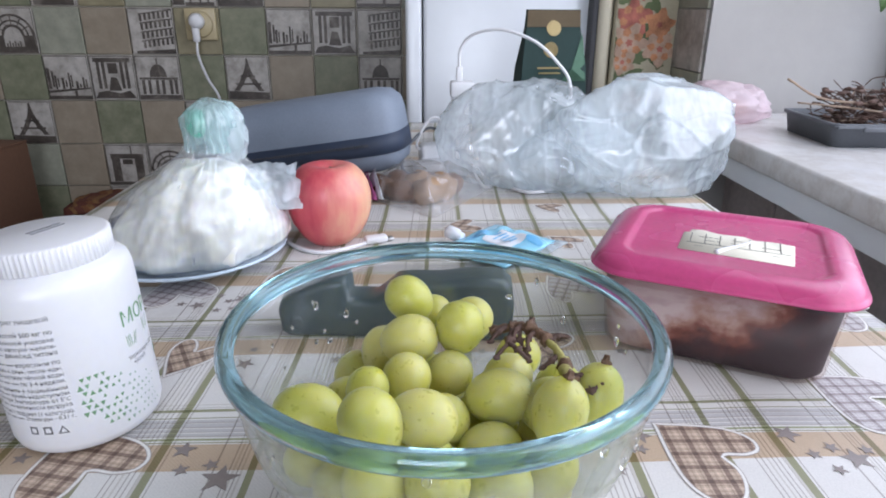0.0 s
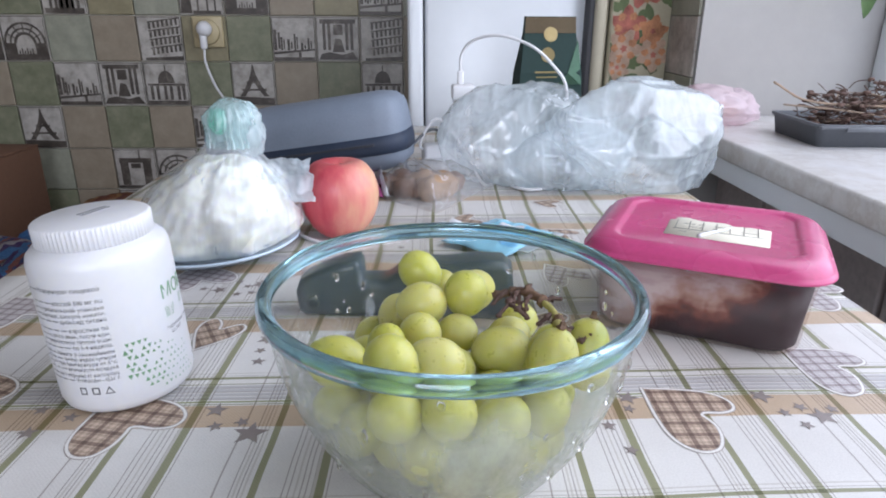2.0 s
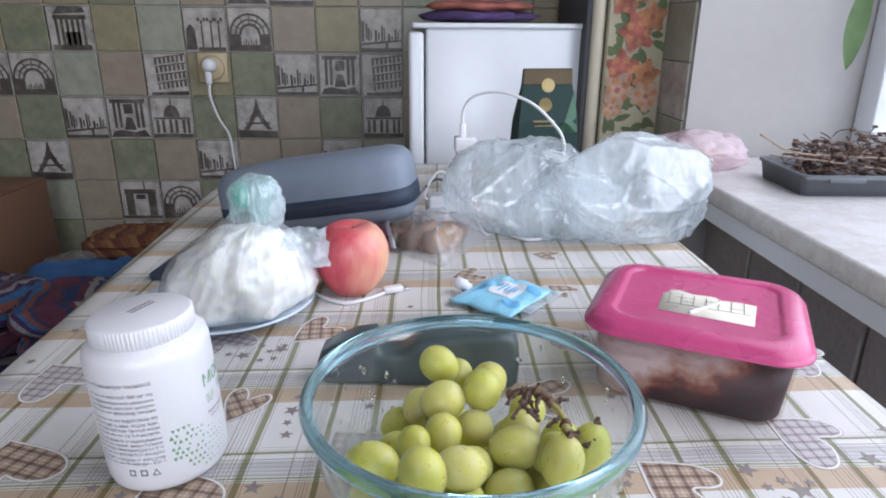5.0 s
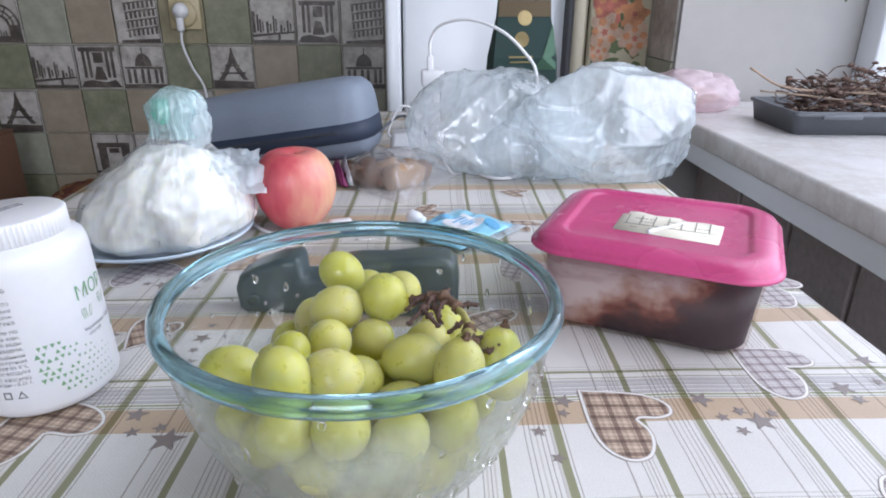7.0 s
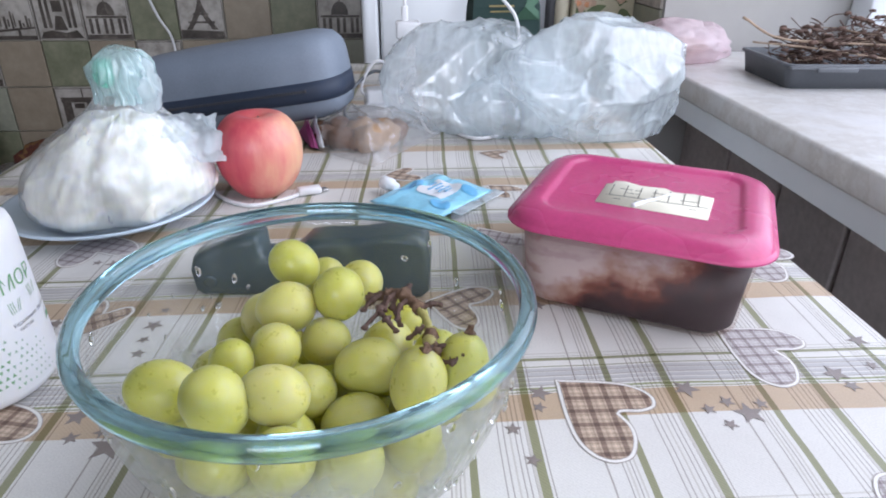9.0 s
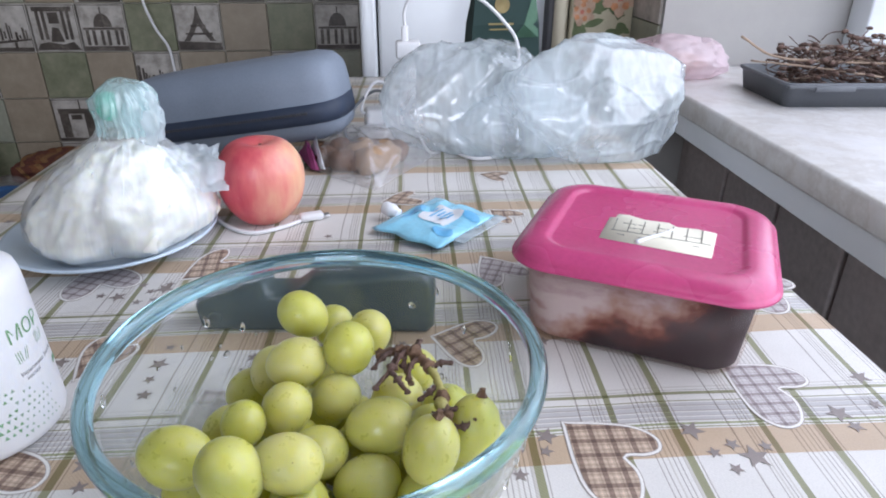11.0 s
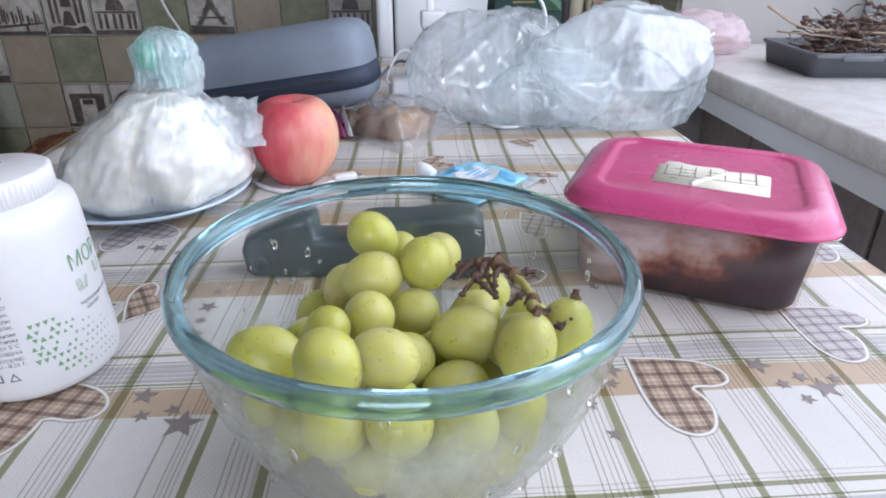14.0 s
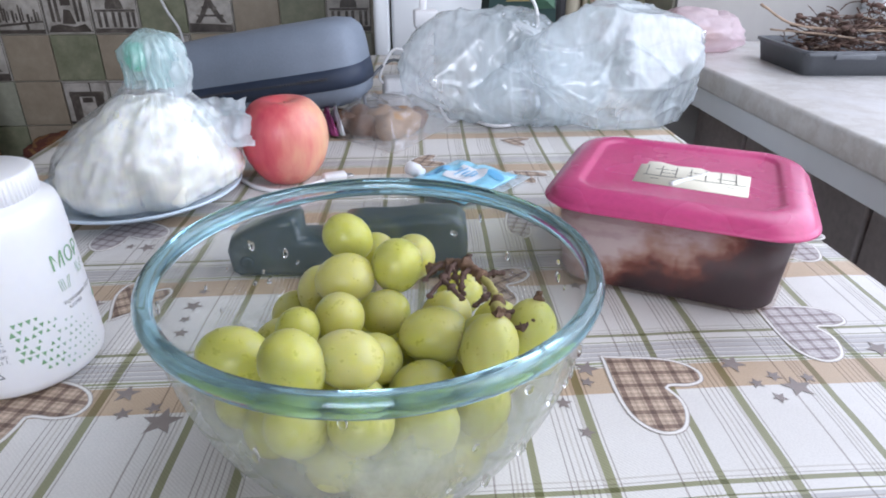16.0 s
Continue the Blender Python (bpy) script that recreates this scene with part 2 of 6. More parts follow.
def apple_material():
    m, n, l, b = mat("red_apple_skin")
    co = n.new("ShaderNodeTexCoord").outputs["Object"]
    streak = noise_tex(n, l, 60, 5, 0.6, vec=co, stretch=(1.0, 1.0, 0.16))
    big = noise_tex(n, l, 14, 2, vec=co)
    sep = n.new("ShaderNodeSeparateXYZ")
    l.new(co, sep.inputs[0])
    side = math_node(n, l, "MULTIPLY_ADD", sep.outputs[0], 5.0, 0.0)
    f = math_node(n, l, "ADD", math_node(n, l, "ADD", math_node(n, l, "MULTIPLY", streak, 0.55), math_node(n, l, "MULTIPLY", big, 0.45)), side)
    c = ramp(n, l, f, [(0.28, (0.50, 0.05, 0.08)), (0.46, (0.62, 0.12, 0.13)), (0.62, (0.72, 0.26, 0.21)), (0.82, (0.78, 0.47, 0.28))])
    vor = n.new("ShaderNodeTexVoronoi")
    vor.inputs["Scale"].default_value = 170
    l.new(co, vor.inputs["Vector"])
    c = mix(n, l, "SCREEN", 0.45, c, ramp(n, l, vor.outputs["Distance"], [(0.0, (0.6, 0.5, 0.35)), (0.09, (0, 0, 0))]))
    l.new(c, b.inputs["Base Color"])
    b.inputs["Roughness"].default_value = 0.36
    b.inputs["Subsurface Weight"].default_value = 0.1
    b.inputs["Subsurface Scale"].default_value = 0.004
    bump(n, l, b, streak, 0.05, 0.0005)
    return m


def marble_material():
    m, n, l, b = mat("marbled_sill")
    co = n.new("ShaderNodeTexCoord").outputs["Object"]
    vein = noise_tex(n, l, 9, 8, 0.68, vec=co)
    veins = ramp(n, l, vein, [(0.40, (0.80, 0.79, 0.78)), (0.495, (0.68, 0.65, 0.62)), (0.52, (0.75, 0.73, 0.71)), (0.62, (0.80, 0.79, 0.79))])
    l.new(mix(n, l, "MULTIPLY", 0.5, veins, ramp(n, l, noise_tex(n, l, 40, 5, vec=co), [(0.3, (0.8, 0.79, 0.78)), (0.6, (1, 1, 1))])), b.inputs["Base Color"])
    b.inputs["Roughness"].default_value = 0.3
    return m


def tile_material(name, colours, grain=0.12):
    """Matt glazed wall tile: mottled, no two tiles alike."""
    m, n, l, b = mat(name)
    info = n.new("ShaderNodeObjectInfo").outputs["Random"]
    co = n.new("ShaderNodeTexCoord").outputs["Object"]
    add = n.new("ShaderNodeVectorMath")
    add.operation = "ADD"
    l.new(co, add.inputs[0])
    l.new(math_node(n, l, "MULTIPLY", info, 37.0), add.inputs[1])
    f = noise_tex(n, l, 26, 7, 0.68, vec=add.outputs[0])
    l.new(ramp(n, l, f, [(0.3, colours[0]), (0.55, colours[1]), (0.75, colours[2])]), b.inputs["Base Color"])
    l.new(math_node(n, l, "MULTIPLY_ADD", f, 0.3, 0.3), b.inputs["Roughness"])
    bump(n, l, b, f, grain, 0.001)
    return m


def preserve_material():
    """Dark fruit in syrup behind cloudy plastic."""
    m, n, l, b = mat("dark_preserved_fruit")
    co = n.new("ShaderNodeTexCoord").outputs["Object"]
    sep = n.new("ShaderNodeSeparateXYZ")
    l.new(co, sep.inputs[0])
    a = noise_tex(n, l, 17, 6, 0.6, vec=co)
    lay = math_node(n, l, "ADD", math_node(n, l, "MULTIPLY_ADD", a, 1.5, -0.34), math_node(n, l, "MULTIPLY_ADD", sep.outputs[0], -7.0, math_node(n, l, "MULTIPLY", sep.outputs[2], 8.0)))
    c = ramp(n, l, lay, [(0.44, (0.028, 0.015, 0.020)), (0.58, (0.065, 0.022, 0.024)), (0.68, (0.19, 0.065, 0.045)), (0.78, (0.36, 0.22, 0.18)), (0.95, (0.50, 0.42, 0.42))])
    # streaks of syrup drawn across the pale fruit
    vein = noise_tex(n, l, 22, 7, 0.7, vec=co, stretch=(0.6, 0.6, 1.8))
    c = mix(n, l, "MULTIPLY", 0.9, c, ramp(n, l, vein, [(0.36, (0.62, 0.42, 0.38)), (0.47, (1, 1, 1)), (0.56, (1, 1, 1)), (0.63, (0.80, 0.72, 0.74)), (0.72, (1, 1, 1))]))
    l.new(c, b.inputs["Base Color"])
    b.inputs["Roughness"].default_value = 0.55
    bump(n, l, b, a, 0.5, 0.003)
    return m


M = {
    "cloth": cloth_material(),
    "heart_brown": plaid_material("brown_check_print", (0.50, 0.385, 0.295), (0.50, 0.45, 0.45), (1.2, 1.2, 1.2)),
    "heart_grey": plaid_material("grey_check_print", (0.57, 0.53, 0.53), (0.60, 0.55, 0.55), (1.0, 1.0, 1.0), 0.010),
    "print_white": plain("white_print", (0.76, 0.74, 0.71), 0.5, vary=0.05, scale=60),
    "print_line": plain("brown_print_line", (0.36, 0.31, 0.28), 0.5, vary=0.15, scale=60),
    "print_star": plain("taupe_print", (0.25, 0.21, 0.195), 0.5, vary=0.18, scale=120),
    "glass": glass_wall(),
    "glass_rim": glass_solid("thick_glass_rim", (0.47, 0.76, 0.86), 0.03, 1.47, 0.96),
    "water": glass_solid("water_drop", (0.98, 0.98, 0.98), 0.0, 1.33),
    "grape": grape_material(),
    "stem": plain("dry_brown_stem", (0.15, 0.085, 0.05), 0.75, vary=0.5, scale=150, grain=0.8, gdist=0.001),
    "stem_green": plain("green_stem", (0.36, 0.32, 0.10), 0.6, vary=0.3, scale=120, grain=0.4),
    "jar": plain("white_jar_plastic", (0.74, 0.74, 0.755), 0.33, vary=0.025, scale=25, grain=0.03, sss=0.15),
    "ink": plain("grey_ink", (0.19, 0.19, 0.20), 0.6, vary=0.1),
    "ink_green": plain("green_ink", (0.20, 0.37, 0.21), 0.6, vary=0.15),
    "ink_pale": plain("pale_green_ink", (0.33, 0.46, 0.36), 0.6, vary=0.2),
    "tie": plain("green_rubber_tie", (0.12, 0.50, 0.36), 0.5, vary=0.15),
    "lid": plain("pink_plastic_lid", (0.53, 0.066, 0.195), 0.27, vary=0.16, scale=40, grain=0.22, gdist=0.0008, sss=0.08, rvary=0.14),
    "tub": film("cloudy_plastic_tub", (0.96, 0.92, 0.90), 0.02, 0.22, 0.10, 30.0, (0.75, 0.66, 0.62), 0.15),
    "preserve": preserve_material(),
    "paper": plain("yellowed_paper", (0.76, 0.72, 0.60), 0.9, vary=0.06, scale=80, grain=0.1),
    "ink_brown": plain("pencil_line", (0.20, 0.19, 0.16), 0.8, vary=0.2),
    "plate": plain("pale_blue_plate", (0.56, 0.67, 0.78), 0.22, vary=0.05, scale=20, grain=0.03, coat=0.4),
    "curd": plain("white_curd_cheese", (0.89, 0.88, 0.82), 0.6, vary=0.05, scale=60, grain=0.35, gdist=0.0015, sss=0.6),
    "bagfilm": film("thin_clear_bag", (0.985, 0.995, 1.0), 0.17, 1.4, 0.13, 75.0, (0.90, 0.95, 1.0), 1.2, 4, 0.10),
    "nutfilm": film("small_clear_bag", (1.0, 1.0, 1.0), 0.16, 1.2, 0.14, 20.0, (0.90, 0.90, 0.91), 0.5, 3),
    "knot": film("gathered_bag_film", (0.95, 0.99, 0.99), 0.36, 1.4, 0.14, 45.0, (0.72, 0.93, 0.94), 0.7, 3),
    "bigbag": film("crumpled_clear_bag", (1.0, 1.0, 1.0), 0.38, 1.4, 0.13, 20.0, (0.87, 0.955, 1.0), 0.5, 3, 0.20),
    "pinkbag": film("pink_thin_bag", (0.97, 0.90, 0.93), 0.45, 0.6, 0.3, 12.0, (0.93, 0.80, 0.85), 0.4, 2),
    "apple": apple_material(),
    "twig": plain("dry_twig", (0.095, 0.055, 0.042), 0.85, vary=0.5, scale=150, grain=0.6),
    "twig_pale": plain("pale_dry_twig", (0.30, 0.22, 0.16), 0.85, vary=0.4, scale=150, grain=0.6),
    "cable": plain("white_cable", (0.74, 0.74, 0.75), 0.4, vary=0.05),
    "metal": plain("nickel_contact", (0.6, 0.6, 0.6), 0.3, 0.9),
    "nut": plain("brown_dried_fruit", (0.17, 0.085, 0.045), 0.6, vary=0.45, scale=60, grain=0.7, gdist=0.002),
    "nut_pale": plain("pale_nut", (0.32, 0.20, 0.115), 0.6, vary=0.3, scale=60, grain=0.6, gdist=0.002),
    "label_purple": plain("magenta_label", (0.36, 0.06, 0.20), 0.5, vary=0.15),
    "pouch": plain("light_blue_foil", (0.30, 0.68, 0.88), 0.28, vary=0.14, scale=45, grain=0.25, gdist=0.002, coat=0.3),
    "pouch_deep": plain("deep_blue_print", (0.15, 0.46, 0.74), 0.3, vary=0.12, scale=45),
    "white": plain("white_print_patch", (0.80, 0.82, 0.85), 0.4, vary=0.05),
    "case": plain("grey_fabric_case", (0.19, 0.225, 0.28), 0.62, vary=0.12, scale=60, grain=0.4, gdist=0.0008),
    "zip": plain("navy_zip_tape", (0.022, 0.034, 0.062), 0.6, vary=0.2, scale=200, grain=0.5),
    "green_case": plain("dark_green_plastic", (0.042, 0.066, 0.076), 0.34, vary=0.2, scale=40, grain=0.1, rvary=0.1),
    "enamel": plain("white_enamel", (0.74, 0.77, 0.80), 0.32, vary=0.03, scale=6, grain=0.03),
    # shade of the gap beside the fridge, and the dark zip teeth
    "dark_gap": plain("gap_shade_and_zip_teeth", (0.05, 0.05, 0.055), 0.7),
    "packet": plain("dark_green_card", (0.012, 0.034, 0.030), 0.85, vary=0.15, scale=30),
    "packet_leaf": plain("mid_green_print", (0.035, 0.11, 0.06), 0.5, vary=0.2, scale=30),
    "kraft": plain("kraft_brown", (0.20, 0.145, 0.08), 0.65, vary=0.1, scale=30),
    "gold": plain("ochre_print", (0.40, 0.30, 0.12), 0.5, vary=0.1),
    "cream": plain("cream_paint", (0.62, 0.57, 0.44), 0.5, vary=0.06, scale=10),
    "linen": plain("cream_printed_cloth", (0.42, 0.38, 0.27), 0.8, vary=0.1, scale=30, grain=0.4),
    "petal_red": plain("red_print", (0.36, 0.12, 0.09), 0.8, vary=0.75, scale=110),
    "petal_orange": plain("orange_print", (0.44, 0.20, 0.10), 0.8, vary=0.7, scale=110),
    "petal_pale": plain("blush_print", (0.42, 0.29, 0.21), 0.8, vary=0.5, scale=110),
    "leaf_print": plain("leaf_green_print", (0.11, 0.14, 0.065), 0.8, vary=0.4, scale=60),
    "leaf": plain("houseplant_leaf", (0.09, 0.17, 0.05), 0.45, vary=0.3, scale=60),
    "plaster": plain("white_plaster", (0.38, 0.37, 0.355), 0.85, vary=0.05, scale=6, grain=0.25, gdist=0.002),
    "marble": marble_material(),
    "panel": plain("grey_brown_panel", (0.50, 0.45, 0.44), 0.6, vary=0.3, scale=14, grain=0.2),
    "tray": plain("dark_grey_plastic", (0.11, 0.118, 0.13), 0.55, vary=0.15, scale=30),
    "grout": plain("light_grout", (0.50, 0.47, 0.40), 0.85, vary=0.1, scale=40, grain=0.4),
    "tile_green": tile_material("green_tile", ((0.14, 0.15, 0.09), (0.21, 0.215, 0.14), (0.28, 0.275, 0.19))),
    "tile_beige": tile_material("beige_tile", ((0.25, 0.205, 0.15), (0.30, 0.25, 0.185), (0.35, 0.30, 0.225))),
    "tile_olive": tile_material("olive_tile", ((0.21, 0.185, 0.11), (0.28, 0.245, 0.15), (0.34, 0.30, 0.19))),
    "tile_grey": tile_material("sage_tile", ((0.24, 0.25, 0.195), (0.32, 0.32, 0.25), (0.38, 0.37, 0.30))),
    "tile_photo": tile_material("picture_tile", ((0.22, 0.20, 0.17), (0.44, 0.41, 0.37), (0.55, 0.52, 0.48))),
    "photo_dark": tile_material("sepia_print", ((0.035, 0.028, 0.022), (0.085, 0.07, 0.058), (0.26, 0.23, 0.195))),
    "socket": plain("yellowed_plastic", (0.48, 0.40, 0.24), 0.4, vary=0.06),
    "wood": plain("brown_wood", (0.20, 0.12, 0.07), 0.55, vary=0.25, scale=20, grain=0.3),
    "carton": plain("brown_carton", (0.15, 0.075, 0.045), 0.8, vary=0.15, scale=15, grain=0.2),
    "blue_cloth": plain("blue_blanket", (0.028, 0.055, 0.14), 0.9, vary=0.35, scale=60, grain=0.8, gdist=0.002),
    "red_cloth": plain("red_striped_rug", (0.22, 0.04, 0.05), 0.9, vary=0.5, scale=60, grain=0.8, gdist=0.002),
    "violet_cloth": plain("violet_cloth", (0.10, 0.06, 0.17), 0.9, vary=0.4, scale=60, grain=0.8, gdist=0.002),
    "floor": plain("brown_floor", (0.07, 0.04, 0.026), 0.5, vary=0.25, scale=8, grain=0.15),
}


# ---- mesh helpers ----
def bm_obj(name, bm, material, smooth=True):
    me = bpy.data.meshes.new(name)
    bm.normal_update()
    bm.to_mesh(me)
    bm.free()
    for x in material if isinstance(material, (list, tuple)) else [material]:
        me.materials.append(M[x] if isinstance(x, str) else x)
    if smooth:
        me.shade_smooth()
    return new(name, me)


def part(name, bm, material, parent, label="", smooth=True):
    o = bm_obj(name, bm, material, smooth)
    o.parent = parent
    if label:
        tagged(o, label)
    return o


def thing(name, at, label, category, group="", kind="", rz=0.0):
    o = new(name)
    o.empty_display_size = 0.02
    o.matrix_basis = pose(*at, 0, 0, rz)
    return tagged(o, label, category, group, kind)


def box(sx, sy, sz, at=(0, 0, 0), bevel=0.0, seg=2, bm=None, rot=None):
    """A box standing on at (centre of its foot), with rounded edges."""
    b = bmesh.new()
    bmesh.ops.create_cube(b, size=1.0)
    bmesh.ops.scale(b, vec=(sx, sy, sz), verts=b.verts)
    if bevel:
        bmesh.ops.bevel(b, geom=list(b.edges), offset=bevel, segments=seg, profile=0.5, affect="EDGES")
    if rot:
        bmesh.ops.transform(b, matrix=rot, verts=b.verts)
    bmesh.ops.translate(b, vec=(at[0], at[1], at[2] + sz / 2), verts=b.verts)
    return merge(bm, b)


def merge(bm, b):
    if bm is None:
        return b
    me = bpy.data.meshes.new("tmp")
    b.to_mesh(me)
    b.free()
    bm.from_mesh(me)
    bpy.data.meshes.remove(me)
    return bm


def lathe(profile, seg=64, wobble=None, bm=None, close=True):
    """Turns (r, z) points round the z axis. wobble(angle, i) scales the radius."""
    b = bmesh.new()
    rings = []
    for i, (r, z) in enumerate(profile):
        if r < 1e-6:
            rings.append([b.verts.new((0, 0, z))])
            continue
        ring = []
        for k in range(seg):
            a = 2 * math.pi * k / seg
            q = r * (wobble(a, i) if wobble else 1)
            ring.append(b.verts.new((q * math.cos(a), q * math.sin(a), z)))
        rings.append(ring)
    for p, q in zip(rings, rings[1:]):
        for k in range(seg):
            j = (k + 1) % seg
            if len(p) == 1 and len(q) == 1:
                continue
            if len(p) == 1:
                b.faces.new((p[0], q[j], q[k])[::-1])
            elif len(q) == 1:
                b.faces.new((p[k], p[j], q[0]))
            else:
                b.faces.new((p[k], p[j], q[j], q[k]))
    bmesh.ops.recalc_face_normals(b, faces=b.faces)
    return merge(bm, b)


def spline(points, n=40):
    """Catmull-Rom through points."""
    P = [Vector(p) for p in points]
    P = [P[0] * 2 - P[1]] + P + [P[-1] * 2 - P[-2]]
    out = []
    spans = len(P) - 3
    for i in range(n + 1):
        t = i / n * spans
        k = min(int(t), spans - 1)
        t -= k
        a, b, c, d = P[k:k + 4]
        out.append(0.5 * ((2 * b) + (c - a) * t + (2 * a - 5 * b + 4 * c - d) * t * t + (3 * b - a - 3 * c + d) * t ** 3))
    return out


def tube(points, radius, seg=8, n=40, rough=0.0, bm=None, seed=0):
    """A closed tube along points; radius is a number or a function of 0..1."""
    pts = spline(points, n)
    b = bmesh.new()
    rnd = random.Random(seed)
    rings = []
    up = Vector((0.3, 0.2, 1)).normalized()
    for i, p in enumerate(pts):
        d = (pts[min(i + 1, n)] - pts[max(i - 1, 0)]).normalized()
        s = d.cross(up)
        s = s.normalized() if s.length > 1e-4 else Vector((1, 0, 0))
        w = s.cross(d)
        r = radius(i / n) if callable(radius) else radius
        rings.append([b.verts.new(p + (s * math.cos(2 * math.pi * k / seg) + w * math.sin(2 * math.pi * k / seg)) * r * (1 + rough * rnd.uniform(-1, 1))) for k in range(seg)])
    for p, q in zip(rings, rings[1:]):
        for k in range(seg):
            b.faces.new((p[k], p[(k + 1) % seg], q[(k + 1) % seg], q[k]))
    b.faces.new(rings[0][::-1])
    b.faces.new(rings[-1])
    bmesh.ops.recalc_face_normals(b, faces=b.faces)
    return merge(bm, b)


def flat(points, z=0.0, thick=0.0004, bm=None):
    """A thin plate with the outline of points (x, y)."""
    b = bmesh.new()
    f = b.faces.new([b.verts.new((x, y, z)) for x, y in points])
    r = bmesh.ops.extrude_face_region(b, geom=[f])
    bmesh.ops.translate(b, vec=(0, 0, thick), verts=[v for v in r["geom"] if isinstance(v, bmesh.types.BMVert)])
    bmesh.ops.recalc_face_normals(b, faces=b.faces)
    bmesh.ops.triangulate(b, faces=[f for f in b.faces if len(f.verts) > 4])
    return merge(bm, b)


def blob(size, sub=4, rough=0.0, freq=20.0, seed=0, bm=None, at=(0, 0, 0), flatten=None, ridge=0.0, rfreq=14.0):
    """An uneven lump; ridge gives it sharp creases."""
    b = bmesh.new()
    bmesh.ops.create_icosphere(b, subdivisions=sub, radius=1.0)
    off = Vector((seed * 3.7, seed * 1.3, seed * 2.1))
    for v in b.verts:
        p = Vector((v.co.x * size[0], v.co.y * size[1], v.co.z * size[2]))
        k = 1 + rough * noise.noise(p * freq + off)
        if ridge:
            k += ridge * (0.5 - abs(noise.noise(p * rfreq + off * 2))) + ridge * 0.5 * (0.5 - abs(noise.noise(p * rfreq * 2.7 + off)))
        v.co = p * k
        if flatten is not None and v.co.z < flatten:
            v.co.z = flatten + (v.co.z - flatten) * 0.08
    bmesh.ops.translate(b, vec=at, verts=b.verts)
    return merge(bm, b)


def crumple(size, at, planes=46, sub=5, seed=0, flatten=None, fine=0.05, bm=None):
    """A crumpled bag: many flat panes that meet in sharp creases."""
    rc = random.Random(seed)
    ns = []
    for _ in range(planes):
        d = Vector((rc.gauss(0, 1), rc.gauss(0, 1), rc.gauss(0, 1))).normalized()
        ns.append((d, rc.uniform(0.80, 1.06)))
    b = bmesh.new()
    bmesh.ops.create_icosphere(b, subdivisions=sub, radius=1.0)
    for v in b.verts:
        d = v.co.normalized()
        r = min(q / max(1e-3, d.dot(m)) if d.dot(m) > 0.2 else 9.0 for m, q in ns)
        r = min(r, 1.35)
        r *= 1 - 0.16 * max(0.0, 0.22 - abs(noise.noise(d * 2.6 + Vector((seed, 0, 0))))) / 0.22
        r *= 1 + fine * noise.noise(d * 9 + Vector((0, seed, 0)))
        v.co = Vector((d.x * size[0] * r, d.y * size[1] * r, d.z * size[2] * r))
        if flatten is not None and v.co.z < flatten:
            v.co.z = flatten + (v.co.z - flatten) * 0.05
    bmesh.ops.translate(b, vec=at, verts=b.verts)
    return merge(bm, b)


def billow(size, at, seed=0, sub=6, flatten=None, low=0.22, fold=0.20, bm=None):
    """A puffed, folded bag of thin film: soft swells with sharp fold lines."""
    off = Vector((seed * 5.1, seed * 2.3, seed * 1.7))
    b = bmesh.new()
    bmesh.ops.create_icosphere(b, subdivisions=sub, radius=1.0)
    for v in b.verts:
        d = v.co.normalized()
        w = d + 0.35 * Vector((noise.noise(d * 1.7 + off), noise.noise(d * 1.7 + off * 2), noise.noise(d * 1.7 + off * 3)))
        r = 1 + low * noise.noise(d * 1.5 + off) + fold * (0.35 - abs(noise.noise(w * 2.0 + off))) + fold * 0.22 * (0.35 - abs(noise.noise(Vector((w.x * 5.5, w.y * 5.5, w.z * 2.2)) + off)))
        v.co = Vector((d.x * size[0] * r, d.y * size[1] * r, d.z * size[2] * r))
        if flatten is not None and v.co.z < flatten:
            v.co.z = flatten + (v.co.z - flatten) * 0.05
    bmesh.ops.translate(b, vec=at, verts=b.verts)
    return merge(bm, b)


def film_lobe(size, at, seed, planes=34, flatten=None, pleats=0.0, mouth=None, wide=0.9):
    """A lobe of stiff film: flat panes that meet in creases, pleated low down, cut open where the mouth faces."""
    rc = random.Random(seed)
    ns = [(Vector((rc.gauss(0, 1), rc.gauss(0, 1), rc.gauss(0, 1))).normalized(), rc.uniform(0.84, 1.08)) for _ in range(planes)]
    b = bmesh.new()
    bmesh.ops.create_icosphere(b, subdivisions=6, radius=1.0)
    off = Vector((seed * 2.3, seed * 1.1, seed * 0.7))
    gone = []
    for v in b.verts:
        d = v.co.normalized()
        rs = [min(1.16, q / d.dot(m)) for m, q in ns if d.dot(m) > 0.25] or [1.1]
        r = -math.log(sum(math.exp(-90 * x) for x in rs)) / 90
        th = math.atan2(d.y, d.x)
        r *= 1 + pleats * max(0.0, 0.12 - abs(math.sin(4.5 * th + 2.5 * noise.noise(d * 2 + off)))) / 0.12 * max(0.0, 0.6 - 0.6 * d.z)
        r *= 1 + 0.045 * max(0.0, 0.09 - abs(noise.noise(d * 1.7 + off))) / 0.09 + 0.022 * max(0.0, 0.12 - abs(noise.noise(d * 3.6 + off * 2))) / 0.12 + 0.05 * noise.noise(d * 1.6 + off)
        v.co = Vector((d.x * size[0] * r, d.y * size[1] * r, d.z * size[2] * r))
        if flatten is not None and v.co.z < flatten:
            v.co.z = flatten + (v.co.z - flatten) * 0.05
        if mouth is not None and d.dot(mouth) > wide + 0.05 * noise.noise(d * 5 + off):
            gone.append(v)
    if gone:
        bmesh.ops.delete(b, geom=gone, context="VERTS")
    bmesh.ops.translate(b, vec=at, verts=b.verts)
    return b


